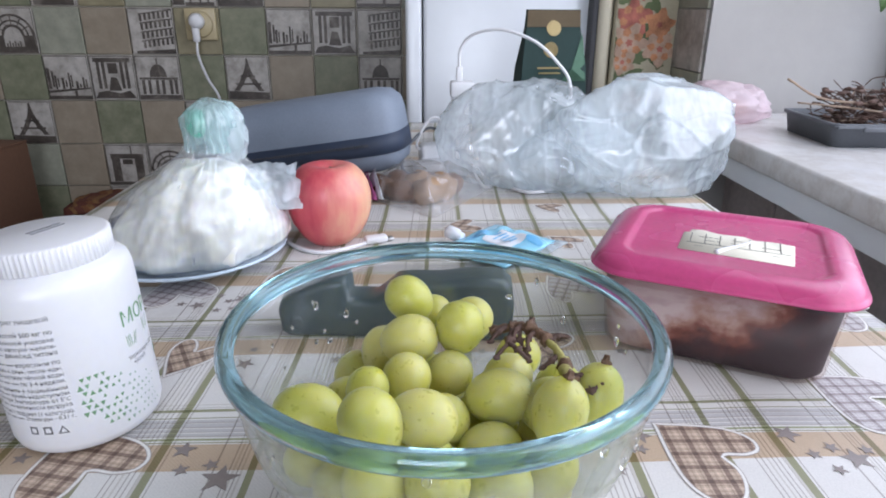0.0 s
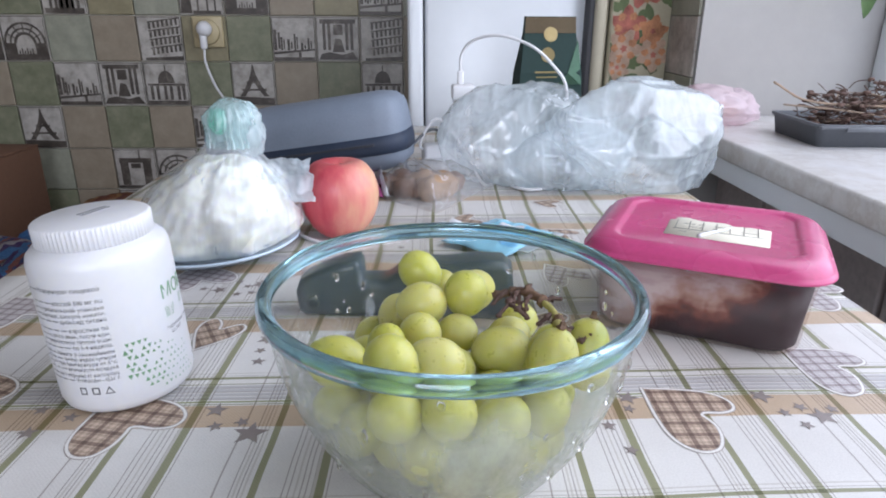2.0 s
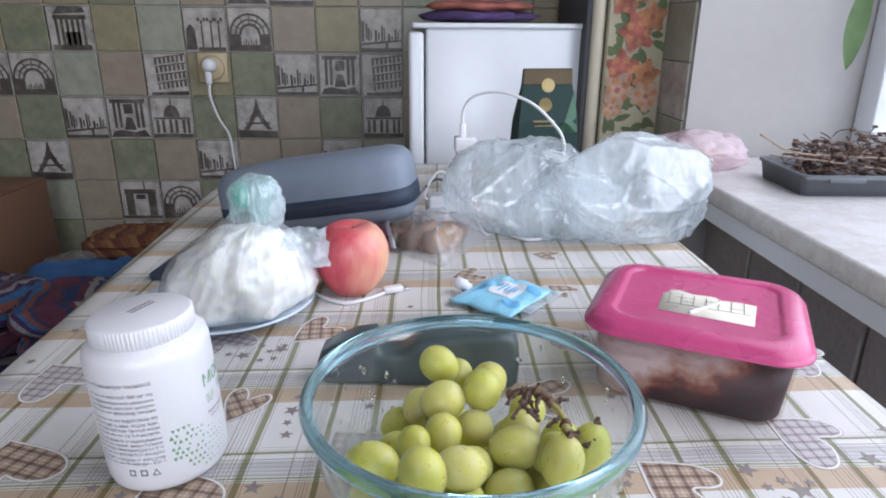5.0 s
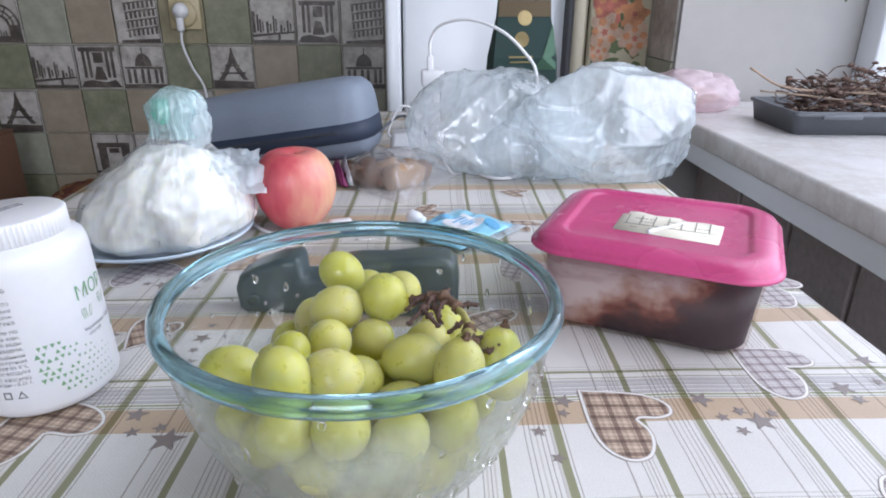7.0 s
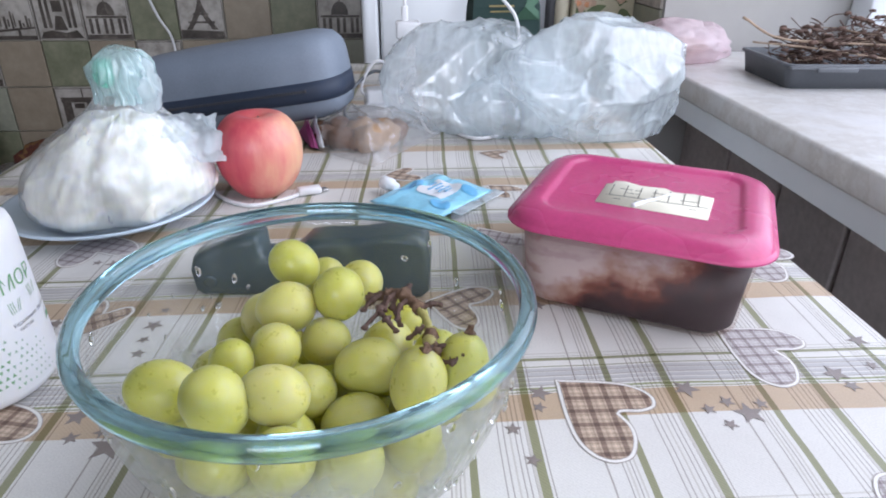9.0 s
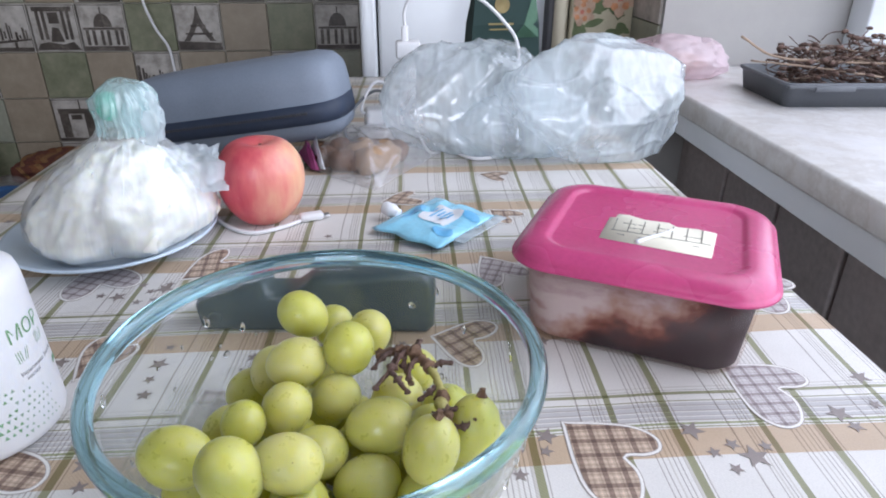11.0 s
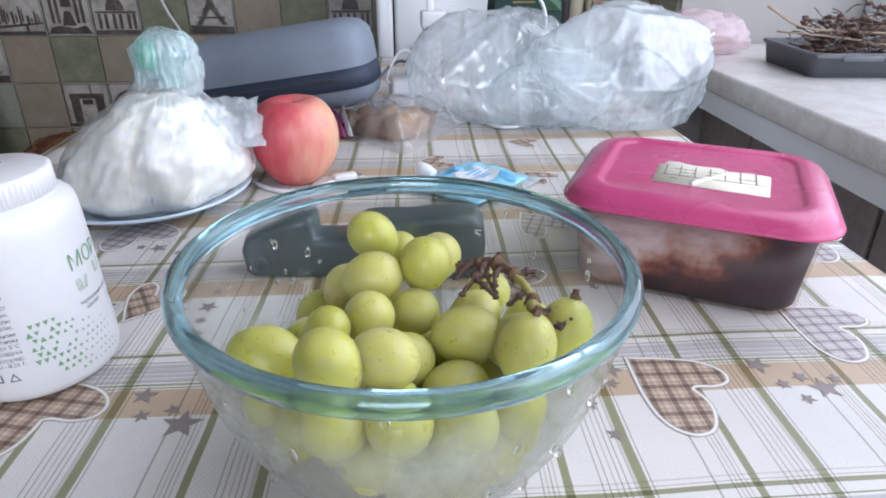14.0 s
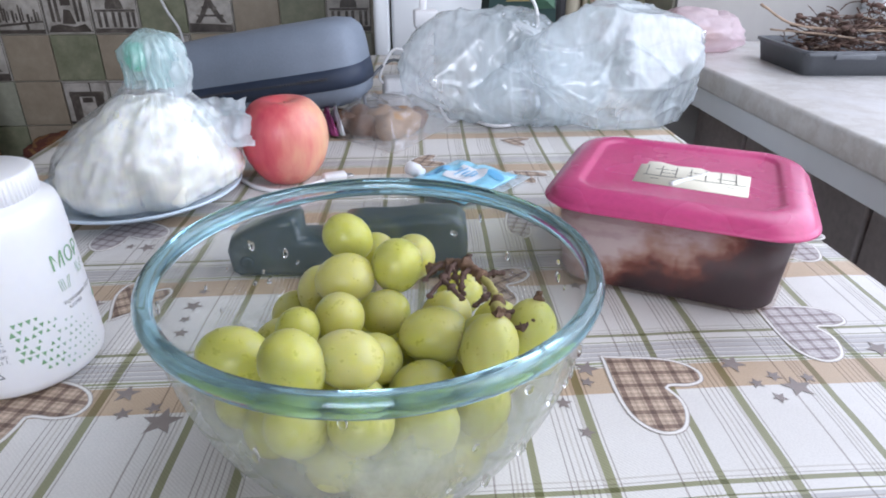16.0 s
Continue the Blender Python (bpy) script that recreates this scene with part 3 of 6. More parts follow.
def rounded(sx, sy, r, seg=8):
    """The outline of a rectangle with round corners."""
    out = []
    for cx, cy, a0 in ((sx / 2 - r, sy / 2 - r, 0), (-sx / 2 + r, sy / 2 - r, 90), (-sx / 2 + r, -sy / 2 + r, 180), (sx / 2 - r, -sy / 2 + r, 270)):
        for k in range(seg + 1):
            a = radians(a0 + 90 * k / seg)
            out.append((cx + r * math.cos(a), cy + r * math.sin(a)))
    return out


def loft(loops, cap=True, bm=None):
    """Skin between loops of equal length [(x, y, z), ...]."""
    b = bmesh.new()
    rings = [[b.verts.new(p) for p in lp] for lp in loops]
    n = len(rings[0])
    for p, q in zip(rings, rings[1:]):
        for k in range(n):
            b.faces.new((p[k], p[(k + 1) % n], q[(k + 1) % n], q[k]))
    if cap:
        b.faces.new(rings[0][::-1])
        b.faces.new(rings[-1])
    bmesh.ops.recalc_face_normals(b, faces=b.faces)
    return merge(bm, b)


T = 0.75  # the table's height

# ---- room ----
def slab(name, sx, sy, sz, at, material, label):
    return tagged(bm_obj(name, box(sx, sy, sz, at), material, False), label, name.split("_")[0], kind="structure")


slab("floor", 4.2, 4.6, 0.1, (-0.7, -0.1, -0.1), "floor", "brown painted floor of the kitchen")
slab("ceiling", 4.2, 4.6, 0.1, (-0.7, -0.1, 2.5), "plaster", "white plaster ceiling")
wall_n = slab("wall_north", 3.2, 0.12, 2.5, (-1.0, 1.926, 0), "grout", "wall behind the table with square picture tiles")
slab("wall_west", 0.12, 4.2, 2.5, (-2.66, -0.2, 0), "plaster", "plain light wall")
slab("wall_south_west", 1.65, 0.12, 2.5, (-1.775, -2.26, 0), "plaster", "plain light wall")
slab("wall_south_east", 1.5, 0.12, 2.5, (1.1, -2.26, 0), "plaster", "plain light wall")
# unseen wall, left open only for the added fill light
slab("wall_south_low", 1.3, 0.12, 0.95, (-0.3, -2.26, 0), "plaster", "plain unseen wall below the opening for the fill light")
slab("wall_south_top", 1.3, 0.12, 0.4, (-0.3, -2.26, 2.1), "plaster", "plain unseen wall above the opening for the fill light")
# the window wall: deep niche over the sill
slab("wall_east_far", 0.42, 0.576, 2.5, (0.786, 1.578, 0), "plaster", "white window reveal beside the sill")
slab("wall_east_near", 0.42, 1.1, 2.5, (0.786, -1.65, 0), "plaster", "plain light wall beside the window")
slab("wall_east_low", 0.34, 2.386, 0.728, (0.826, 0.095, 0), "panel", "dark panelled wall below the window sill")
slab("wall_east_top", 0.42, 2.386, 0.3, (0.786, 0.095, 2.2), "plaster", "wall above the window")
sill = tagged(bm_obj("window_sill", box(0.46, 2.38, 0.036, (0.757, 0.096, 0.764), 0.005), "marble"), "white marbled window sill slab with grey veins", "window sill", kind="structure")
slab("trim_sill", 0.45, 2.376, 0.034, (0.760, 0.096, 0.730), "enamel", "pale grey strip below the window sill slab")
# boards of the panel below the sill
for i in range(14):
    o = bm_obj("panel_board", box(0.012, 0.155, 0.69, (0.648, -0.99 + i * 0.165, 0.03), 0.003), "panel", False)
    o.parent = bpy.data.objects["wall_east_low"]
# window frame at the outer face
win = thing("window_1", (0.965, 0.095, 0.80), "white window frame with clear panes above the sill", "window", kind="structure")
for nm, a in (("frame_rail", ((0.05, 2.38, 0.06), (0, 0, 0.0))), ("frame_rail", ((0.05, 2.38, 0.06), (0, 0, 1.34))), ("frame_post", ((0.05, 0.06, 1.28), (0, -1.16, 0.06))),
              ("frame_post", ((0.05, 0.06, 1.28), (0, 0, 0.06))), ("frame_post", ((0.05, 0.06, 1.28), (0, 1.16, 0.06)))):
    part(nm, box(*a[0], a[1], 0.004), "enamel", win)

# tiles of the far wall
PITCH_X, PITCH_Z, X0, Z0 = 0.1215, 0.1215, -0.512, 0.745
FACE = 1.856
tile_bm = box(PITCH_X - 0.003, 0.010, PITCH_Z - 0.003, (0, 0, 0), 0.0015, 1)
tile_me = bpy.data.meshes.new("tile")
tile_bm.to_mesh(tile_me)
tile_bm.free()
tile_me.materials.append(M["tile_beige"])


def quad(b, x0, z0, x1, z1, y=0.0):
    b.faces.new([b.verts.new(p) for p in ((x0, y, z0), (x1, y, z0), (x1, y, z1), (x0, y, z1))])


def poly(b, pts, y=0.0):
    b.faces.new([b.verts.new((x, y, z)) for x, z in pts])


def picture(kind):
    """The dark parts of a printed view, on a field 0..1 wide and high."""
    b = bmesh.new()
    if kind == "tower":
        poly(b, [(0.02, 0.0), (0.98, 0.0), (0.98, 0.16), (0.02, 0.2)])
        for s in (-1, 1):
            for k in range(8):
                z0, z1 = 0.2 + k * 0.095, 0.2 + (k + 1) * 0.095
                w0, w1 = 0.34 * (1 - k / 8) ** 1.7 + 0.02, 0.34 * (1 - (k + 1) / 8) ** 1.7 + 0.02
                i0, i1 = max(0, w0 - 0.13), max(0, w1 - 0.12)
                poly(b, [(0.5 + s * i0, z0), (0.5 + s * w0, z0), (0.5 + s * w1, z1), (0.5 + s * i1, z1)][::s])
        for z, w in ((0.34, 0.30), (0.52, 0.17)):
            quad(b, 0.5 - w, z, 0.5 + w, z + 0.045)
    elif kind == "arch":
        n = 12
        for r0, r1 in ((0.20, 0.26), (0.32, 0.36), (0.44, 0.49)):
            for k in range(n):
                a0, a1 = math.pi * k / n, math.pi * (k + 1) / n
                poly(b, [(0.5 + r * math.cos(a), 0.38 + r * math.sin(a)) for r, a in ((r0, a0), (r1, a0), (r1, a1), (r0, a1))])
        for k in range(0, n + 1, 2):
            a = math.pi * k / n
            poly(b, [(0.5 + r * math.cos(a + d), 0.38 + r * math.sin(a + d)) for r, d in ((0.26, -0.04), (0.44, -0.03), (0.44, 0.03), (0.26, 0.04))])
        quad(b, 0.0, 0.0, 1.0, 0.14)
        quad(b, 0.02, 0.14, 0.28, 0.38)
        quad(b, 0.72, 0.14, 0.98, 0.38)
        for k in range(6):
            quad(b, 0.32 + k * 0.06, 0.14, 0.35 + k * 0.06, 0.22 + 0.05 * (k % 2))
    elif kind == "colosseum":
        for row in range(4):
            z = 0.14 + row * 0.2
            for k in range(7):
                x = 0.28 + k * 0.105 - row * 0.01
                lift = 0.09 * (k / 6.0) ** 0.7
                quad(b, x, z + lift - 0.02, x + 0.055, z + lift + 0.12)
            poly(b, [(0.24, z + 0.12), (1.0, z + 0.22), (1.0, z + 0.25), (0.24, z + 0.15)])
        poly(b, [(0.1, 0.0), (1.0, 0.0), (1.0, 0.10), (0.1, 0.06)])
    elif kind == "temple":
        quad(b, 0.05, 0.0, 0.95, 0.12)
        poly(b, [(0.15, 0.82), (0.9, 0.86), (0.86, 0.97), (0.3, 1.0)])
        quad(b, 0.14, 0.70, 0.9, 0.80)
        for k in range(6):
            quad(b, 0.17 + k * 0.125, 0.12, 0.235 + k * 0.125, 0.70)
        quad(b, 0.38, 0.12, 0.72, 0.42)
    elif kind == "fountain":
        for x in (0.14, 0.26, 0.68, 0.80):
            quad(b, x, 0.25, x + 0.07, 0.86)
        quad(b, 0.08, 0.86, 0.93, 0.96)
        quad(b, 0.40, 0.60, 0.62, 0.84)
        poly(b, [(0.36, 0.2), (0.66, 0.2), (0.58, 0.5), (0.44, 0.52)])
        poly(b, [(0.02, 0.02), (0.98, 0.02), (0.85, 0.2), (0.6, 0.14), (0.3, 0.2), (0.1, 0.16)])
    elif kind == "dome":
        n = 8
        poly(b, [(0.5 + 0.2 * math.cos(math.pi * k / n), 0.52 + 0.3 * math.sin(math.pi * k / n)) for k in range(n + 1)])
        for x in (0.1, 0.24, 0.42, 0.56, 0.74, 0.86):
            quad(b, x, 0.12, x + 0.07, 0.45)
        quad(b, 0.06, 0.46, 0.95, 0.51)
        quad(b, 0.0, 0.0, 1.0, 0.10)
        quad(b, 0.485, 0.82, 0.515, 0.95)
    elif kind == "triumph":
        quad(b, 0.1, 0.66, 0.9, 0.78)
        quad(b, 0.12, 0.08, 0.32, 0.66)
        quad(b, 0.68, 0.08, 0.88, 0.66)
        quad(b, 0.38, 0.52, 0.62, 0.64)
        quad(b, 0.0, 0.0, 1.0, 0.07)
        quad(b, 0.60, 0.78, 0.63, 0.98)
    elif kind == "lamps":
        for x in (0.4, 0.62, 0.8):
            quad(b, x, 0.06, x + 0.04, 0.6)
            for dx in (-0.07, 0.0, 0.07):
                n = 7
                poly(b, [(x + 0.02 + dx + 0.035 * math.cos(2 * math.pi * k / n), 0.66 + 0.06 * abs(dx) / 0.07 + 0.05 * math.sin(2 * math.pi * k / n)) for k in range(n)])
        quad(b, 0.3, 0.0, 0.95, 0.08)
        poly(b, [(0.02, 0.02), (0.28, 0.02), (0.25, 0.5), (0.15, 0.62), (0.05, 0.5)])
    else:  # a street of houses
        for k, (w, h) in enumerate(((0.2, 0.72), (0.13, 0.55), (0.16, 0.5), (0.12, 0.62), (0.16, 0.42), (0.14, 0.52))):
            x = 0.02 + k * 0.16
            quad(b, x, 0.24, x + w * 0.35, h)
            quad(b, x + w * 0.5, 0.28, x + w * 0.75, h - 0.06)
        quad(b, 0.0, 0.0, 1.0, 0.08)
        poly(b, [(0.0, 0.14), (1.0, 0.24), (1.0, 0.28), (0.0, 0.2)])
        quad(b, 0.6, 0.08, 0.66, 0.2)
    # narrow dark edge round the view
    for x0, z0, x1, z1 in ((0, 0.985, 1, 1.0), (0, 0, 0.012, 1), (0.988, 0, 1, 1)):
        quad(b, x0, z0, x1, z1)
    for v in b.verts:
        v.co.x, v.co.z = (v.co.x - 0.5) * (PITCH_X - 0.006), v.co.z * (PITCH_Z - 0.007) + 0.002
    r = bmesh.ops.extrude_face_region(b, geom=list(b.faces))
    bmesh.ops.translate(b, vec=(0, -0.0006, 0), verts=[v for v in r["geom"] if isinstance(v, bmesh.types.BMVert)])
    bmesh.ops.recalc_face_normals(b, faces=b.faces)
    me = bpy.data.meshes.new("picture")
    b.to_mesh(me)
    b.free()
    me.materials.append(M["photo_dark"])
    return me


PICS = {k: picture(k) for k in ("tower", "arch", "colosseum", "temple", "fountain", "dome", "triumph", "lamps", "street")}
# rows from low to high; g green, b beige, o olive, s sage, capitals are pictures
KEY = {"T": "tower", "A": "arch", "C": "colosseum", "P": "temple", "F": "fountain", "D": "dome", "M": "triumph", "L": "lamps", "S": "street"}
FINISH = {"g": "tile_green", "b": "tile_beige", "o": "tile_olive", "s": "tile_grey"}
ROWS = {
    -4: "gbsobgsbgbsobgsbogb", -3: "bgobSsgbTbogbsbobsg", -2: "obgsbgsbMAgsobgSbgo", -1: "bsgobgTbgbSbbSsgobs",
    0: "gobsbbgSFDgTbgDbgob", 1: "sbogbAAsbCogSFCbsog", 2: "bgsobogPosLAboSsbgo", 3: "obgsSgbogsbFDobgsbo", 4: "gsbogbTsbogbsgobgsb", 5: "bogsbgobsgbogsbogsb",
}
alike = {}
for row, text in ROWS.items():
    for c, ch in enumerate(text):
        x = X0 + (c - 11 + 0.5) * PITCH_X
        z = Z0 + row * PITCH_Z + 0.0015
        name = FINISH.get(ch, "tile_photo")
        if name not in alike:
            me = tile_me.copy()
            me.materials[0] = M[name]
            alike[name] = me
        o = new("tile", alike[name])
        o.location = (x, FACE + 0.005, z)
        o.parent = wall_n
        if ch in KEY:
            p = new("picture", PICS[KEY[ch]])
            p.location = (0, -0.0052, 0)
            p.parent = o

# socket with a plug and its hanging cord
sx, sz = -0.572, 0.946
sock = thing("wall_socket", (sx, FACE, sz), "yellowed plastic wall socket with a white plug", "socket")
part("plate", box(0.082, 0.012, 0.082, (0.012, -0.006, -0.041), 0.004), "socket", sock)
part("ring", lathe([(0.0, 0), (0.032, 0), (0.034, 0.004), (0.03, 0.008), (0.0, 0.008)], 28), "socket", sock).matrix_basis = pose(0.012, -0.012, 0.0, 90)
plug = thing("plug", (sx, FACE - 0.022, sz), "white round plug with a cord hanging down the tiles", "plug")
b = lathe([(0.0, 0), (0.019, 0), (0.021, 0.008), (0.017, 0.02), (0.011, 0.026), (0.0, 0.028)], 24)
part("body", b, "cable", plug).matrix_basis = pose(0.008, 0.0, 0.008, 90)
part("cord_grip", box(0.018, 0.018, 0.045, (0.004, -0.01, -0.045), 0.006), "cable", plug)
part("cord", tube([(0.004, -0.01, -0.04), (0.003, -0.01, -0.08), (0.018, 0.0, -0.14), (0.04, 0.008, -0.19), (0.045, 0.01, -0.26), (0.05, 0.012, -0.36), (0.05, 0.0, -0.5)], 0.0035), "cable", plug)

# white fridge beyond the table's end
fr = thing("fridge", (0.195, 1.66, 0), "small white enamelled fridge beyond the table", "fridge")
part("body", box(0.372, 0.30, 1.06, (0.02, 0, 0.0), 0.008), "enamel", fr)
part("door", box(0.036, 0.296, 1.03, (-0.188, 0, 0.02), 0.008), "enamel", fr)
part("top_board", box(0.40, 0.31, 0.012, (0.003, -0.004, 1.058), 0.004), "enamel", fr)
cl = thing("folded_cloth", (0.16, 1.66, 1.07), "pink and purple folded cloth on the fridge", "cloth")
for i, (mname, w) in enumerate((("violet_cloth", 0.30), ("petal_red", 0.26), ("pinkbag", 0.22))):
    part("fold", blob((w / 2, 0.12, 0.016), 3, 0.25, 18, i, at=(0.01 * i, 0, 0.016 + i * 0.022)), mname, cl)
# narrow things between fridge and window
# dark strip added where the gap beside the fridge lies in shadow
gap = thing("gap_shade_strip", (0.395, 1.62, 0), "dark strip standing in for the shadowed gap beside the fridge", "board")
part("board", box(0.02, 0.30, 1.16, (0.008, 0, 0), 0.003), "dark_gap", gap)
pipe = thing("heating_pipe", (0.421, 1.47, 0), "cream painted upright heating pipe", "pipe")
part("tube", lathe([(0.0, 0), (0.0155, 0), (0.0155, 2.49), (0.0, 2.49)], 24), "cream", pipe)
pan = thing("flower_print_board", (0.503, 1.452, 0), "tall board covered with floral printed cloth", "board")
part("board", box(0.134, 0.02, 1.35, (0, 0, 0), 0.004), "linen", pan)
rnd = random.Random(5)


def petal_disc(b, x, z, r, n, seed, y=-0.0115):
    q = random.Random(seed)
    vs = [b.verts.new((x + r * (1 + 0.28 * math.sin(5 * a + seed) + q.uniform(-0.1, 0.1)) * math.cos(a), y, z + r * (1 + 0.28 * math.sin(5 * a + seed)) * math.sin(a))) for a in [2 * math.pi * k / n for k in range(n)]]
    b.faces.new(vs)


def leaf_shape(b, x, z, ln, wd, ang, y=-0.0112):
    pts = []
    for k in range(7):
        s = k / 6
        pts.append((s * ln, wd * math.sin(math.pi * s) ** 0.8))
    pts += [(p[0], -p[1]) for p in pts[-2:0:-1]]
    c, s_ = math.cos(ang), math.sin(ang)
    b.faces.new([b.verts.new((x + p * c - q * s_, y, z + p * s_ + q * c)) for p, q in pts])


for k in range(96):
    b = bmesh.new()
    leaf_shape(b, rnd.uniform(-0.055, 0.055), 0.74 + k * 0.0057 + rnd.uniform(-0.02, 0.02), rnd.uniform(0.024, 0.046), rnd.uniform(0.007, 0.013), rnd.uniform(0, 6.28), -0.0106 - k * 0.00001)
    for v in b.verts:
        v.co.x = max(-0.064, min(0.064, v.co.x))
    part("leaf_print", b, "leaf_print", pan)
BLOOMS = (("petal_red", -0.03, 0.975, 0.026), ("petal_orange", 0.028, 0.962, 0.022), ("petal_pale", -0.034, 0.925, 0.027), ("petal_pale", 0.034, 0.912, 0.024), ("petal_pale", -0.045, 0.885, 0.018), ("petal_red", 0.0, 1.052, 0.028),
          ("petal_orange", 0.03, 1.085, 0.022), ("petal_red", -0.03, 1.12, 0.024), ("petal_pale", 0.012, 1.14, 0.022), ("petal_orange", 0.02, 1.2, 0.02), ("petal_red", -0.03, 1.23, 0.03), ("petal_pale", -0.02, 0.80, 0.02), ("petal_red", 0.035, 0.80, 0.02))
for i, (mname, x, z, r) in enumerate(BLOOMS):
    for q, (f, m2) in enumerate(((1.0, mname), (0.72, "petal_orange"), (0.5, mname), (0.2, "petal_red"))):
        b = bmesh.new()
        petal_disc(b, x, z, r * 1.3 * f, 24, i + 3 * q, -0.0125 - 0.0003 * i - 0.0002 * q)
        for v in b.verts:
            v.co.x = max(-0.064, min(0.064, v.co.x))
        part("flower_print", b, m2, pan)
# a strip of tiles on the side wall
for k, nm in enumerate(("tile_grey", "tile_photo", "tile_grey", "tile_photo", "tile_grey", "tile_photo", "tile_grey")):
    o = bm_obj("side_tile", box(0.006, 0.15, 0.117, (0.573, 1.375, 0.52 + 0.119 * k), 0.001, 1), nm, False)
    o.parent = bpy.data.objects["wall_east_far"]

# ---- seat and clutter beside the table ----
sofa = thing("bench", (-1.15, 0.95, 0), "low dark bench along the tiled wall", "bench")
part("seat", box(0.95, 1.7, 0.10, (0, 0, 0.30), 0.02), "wood", sofa)
for px in (-0.42, 0.42):
    for py in (-0.75, 0.75):
        part("leg", box(0.06, 0.06, 0.30, (px, py, 0), 0.004), "wood", sofa)
ct = thing("carton", (-1.235, 1.62, 0.40), "brown cardboard carton standing on the bench", "box", rz=-4)
part("body", box(0.40, 0.30, 0.25, (0, 0, 0), 0.004), "carton", ct)
part("flap", box(0.40, 0.15, 0.005, (0, -0.073, 0.2505), 0.001), "carton", ct)
part("flap", box(0.40, 0.146, 0.005, (0, 0.077, 0.2505), 0.001), "carton", ct)
def folded(size, at, seed):
    """One layer of folded cloth: a soft slab with rounded folds and a few hollows."""
    b = bmesh.new()
    bmesh.ops.create_icosphere(b, subdivisions=5, radius=1.0)
    off = Vector((seed * 2.7, seed * 1.9, seed))
    for v in b.verts:
        p = Vector([math.copysign(abs(c) ** e, c) for c, e in zip(v.co, (0.42, 0.42, 0.62))])
        w = p.copy()
        k = 1 + 0.09 * noise.noise(w * 1.6 + off)
        p = Vector((p.x * size[0] * k, p.y * size[1] * k, p.z * size[2] * (1 + 0.22 * noise.noise(w * 2.2 + off * 2))))
        p.z += 0.30 * size[2] * max(0.0, 0.25 - abs(noise.noise(w * 2.0 + off * 3))) / 0.25 * (1 if v.co.z > 0 else 0)
        v.co = Vector((p.x, p.y, max(-size[2], p.z)))
    bmesh.ops.translate(b, vec=at, verts=b.verts)
    return b


def stripe_cloth(name, colours, scale, bend):
    """Woven cloth with uneven coloured stripes that follow its folds."""
    m, n, l, b = mat(name)
    co = n.new("ShaderNodeTexCoord").outputs["Object"]
    sep = n.new("ShaderNodeSeparateXYZ")
    l.new(co, sep.inputs[0])
    run = math_node(n, l, "ADD", sep.outputs[0], math_node(n, l, "MULTIPLY", sep.outputs[2], 1.3))
    run = math_node(n, l, "MULTIPLY_ADD", noise_tex(n, l, 9, 2, vec=co), bend, run)
    f = math_node(n, l, "FRACT", math_node(n, l, "MULTIPLY_ADD", run, scale, 40.0))
    rs_ = random.Random(len(name))
    stops, p = [], 0.0
    for k in range(14):
        stops.append((p, colours[k % len(colours)]))
        p += rs_.uniform(0.03, 0.10)
    c = ramp(n, l, f, stops, "CONSTANT")
    fine = noise_tex(n, l, 240, 4, vec=co)
    l.new(mix(n, l, "MULTIPLY", 0.8, c, ramp(n, l, fine, [(0.3, (0.45, 0.45, 0.45)), (0.65, (1, 1, 1))])), b.inputs["Base Color"])
    b.inputs["Roughness"].default_value = 0.9
    bump(n, l, b, fine, 0.7, 0.002)
    return m


M["knit"] = stripe_cloth("striped_knit", ((0.018, 0.028, 0.09), (0.09, 0.02, 0.04), (0.24, 0.22, 0.23), (0.04, 0.018, 0.08), (0.03, 0.09, 0.20), (0.16, 0.05, 0.04)), 5.0, 0.06)
M["towel"] = stripe_cloth("rust_striped_towel", ((0.26, 0.13, 0.05), (0.13, 0.04, 0.025), (0.20, 0.075, 0.03)), 3.0, 0.03)
M["sky_cloth"] = plain("bright_blue_cloth", (0.035, 0.12, 0.30), 0.9, vary=0.35, scale=50, grain=0.8, gdist=0.002)
# folded textiles: place on the bench, half sizes, layers, turn
PILE = (
    ("knitted_blanket", "knit", "folded knitted blanket with navy, red and white stripes", (-0.63, 1.13), (0.14, 0.11, 0.085), 3, 12),
    ("knitted_blanket", "knit", "folded knitted blanket with navy, red and white stripes", (-0.90, 1.16), (0.15, 0.13, 0.080), 3, -24),
    ("blue_cloth", "sky_cloth", "crumpled bright blue cloth on the bench", (-0.79, 1.42), (0.14, 0.09, 0.055), 2, 8),
    ("towel", "towel", "folded rust and ochre striped towel at the wall", (-0.72, 1.70), (0.18, 0.10, 0.058), 2, 0),
    ("shawl", "violet_cloth", "folded dark violet shawl on the bench", (-0.66, 0.84), (0.13, 0.11, 0.055), 2, 20),
    ("blanket", "blue_cloth", "folded dark blue blanket on the bench", (-0.90, 0.82), (0.12, 0.11, 0.05), 2, -10),
    ("rug", "red_cloth", "folded dark red rug on the bench", (-1.12, 1.32), (0.13, 0.12, 0.045), 2, 5),
)
for i, (nm, mname, lab, (x, y), (hx_, hy_, hz_), layers, turn) in enumerate(PILE):
    th = thing(nm, (x, y, 0.40), lab, "textile", rz=turn)
    for k in range(layers):
        h_ = hz_ / layers
        part("fold", folded((hx_ * (1 - 0.04 * k), hy_ * (1 - 0.05 * k), h_), (0.01 * math.sin(2.1 * k + i), 0.008 * math.cos(3 * k), h_ * (1.0 + 1.95 * k)), i * 5 + k), mname, th)
wr_ = thing("wrapper", (-0.90, 1.60, 0.40), "crumpled clear wrapper lying on the bench", "wrapper")
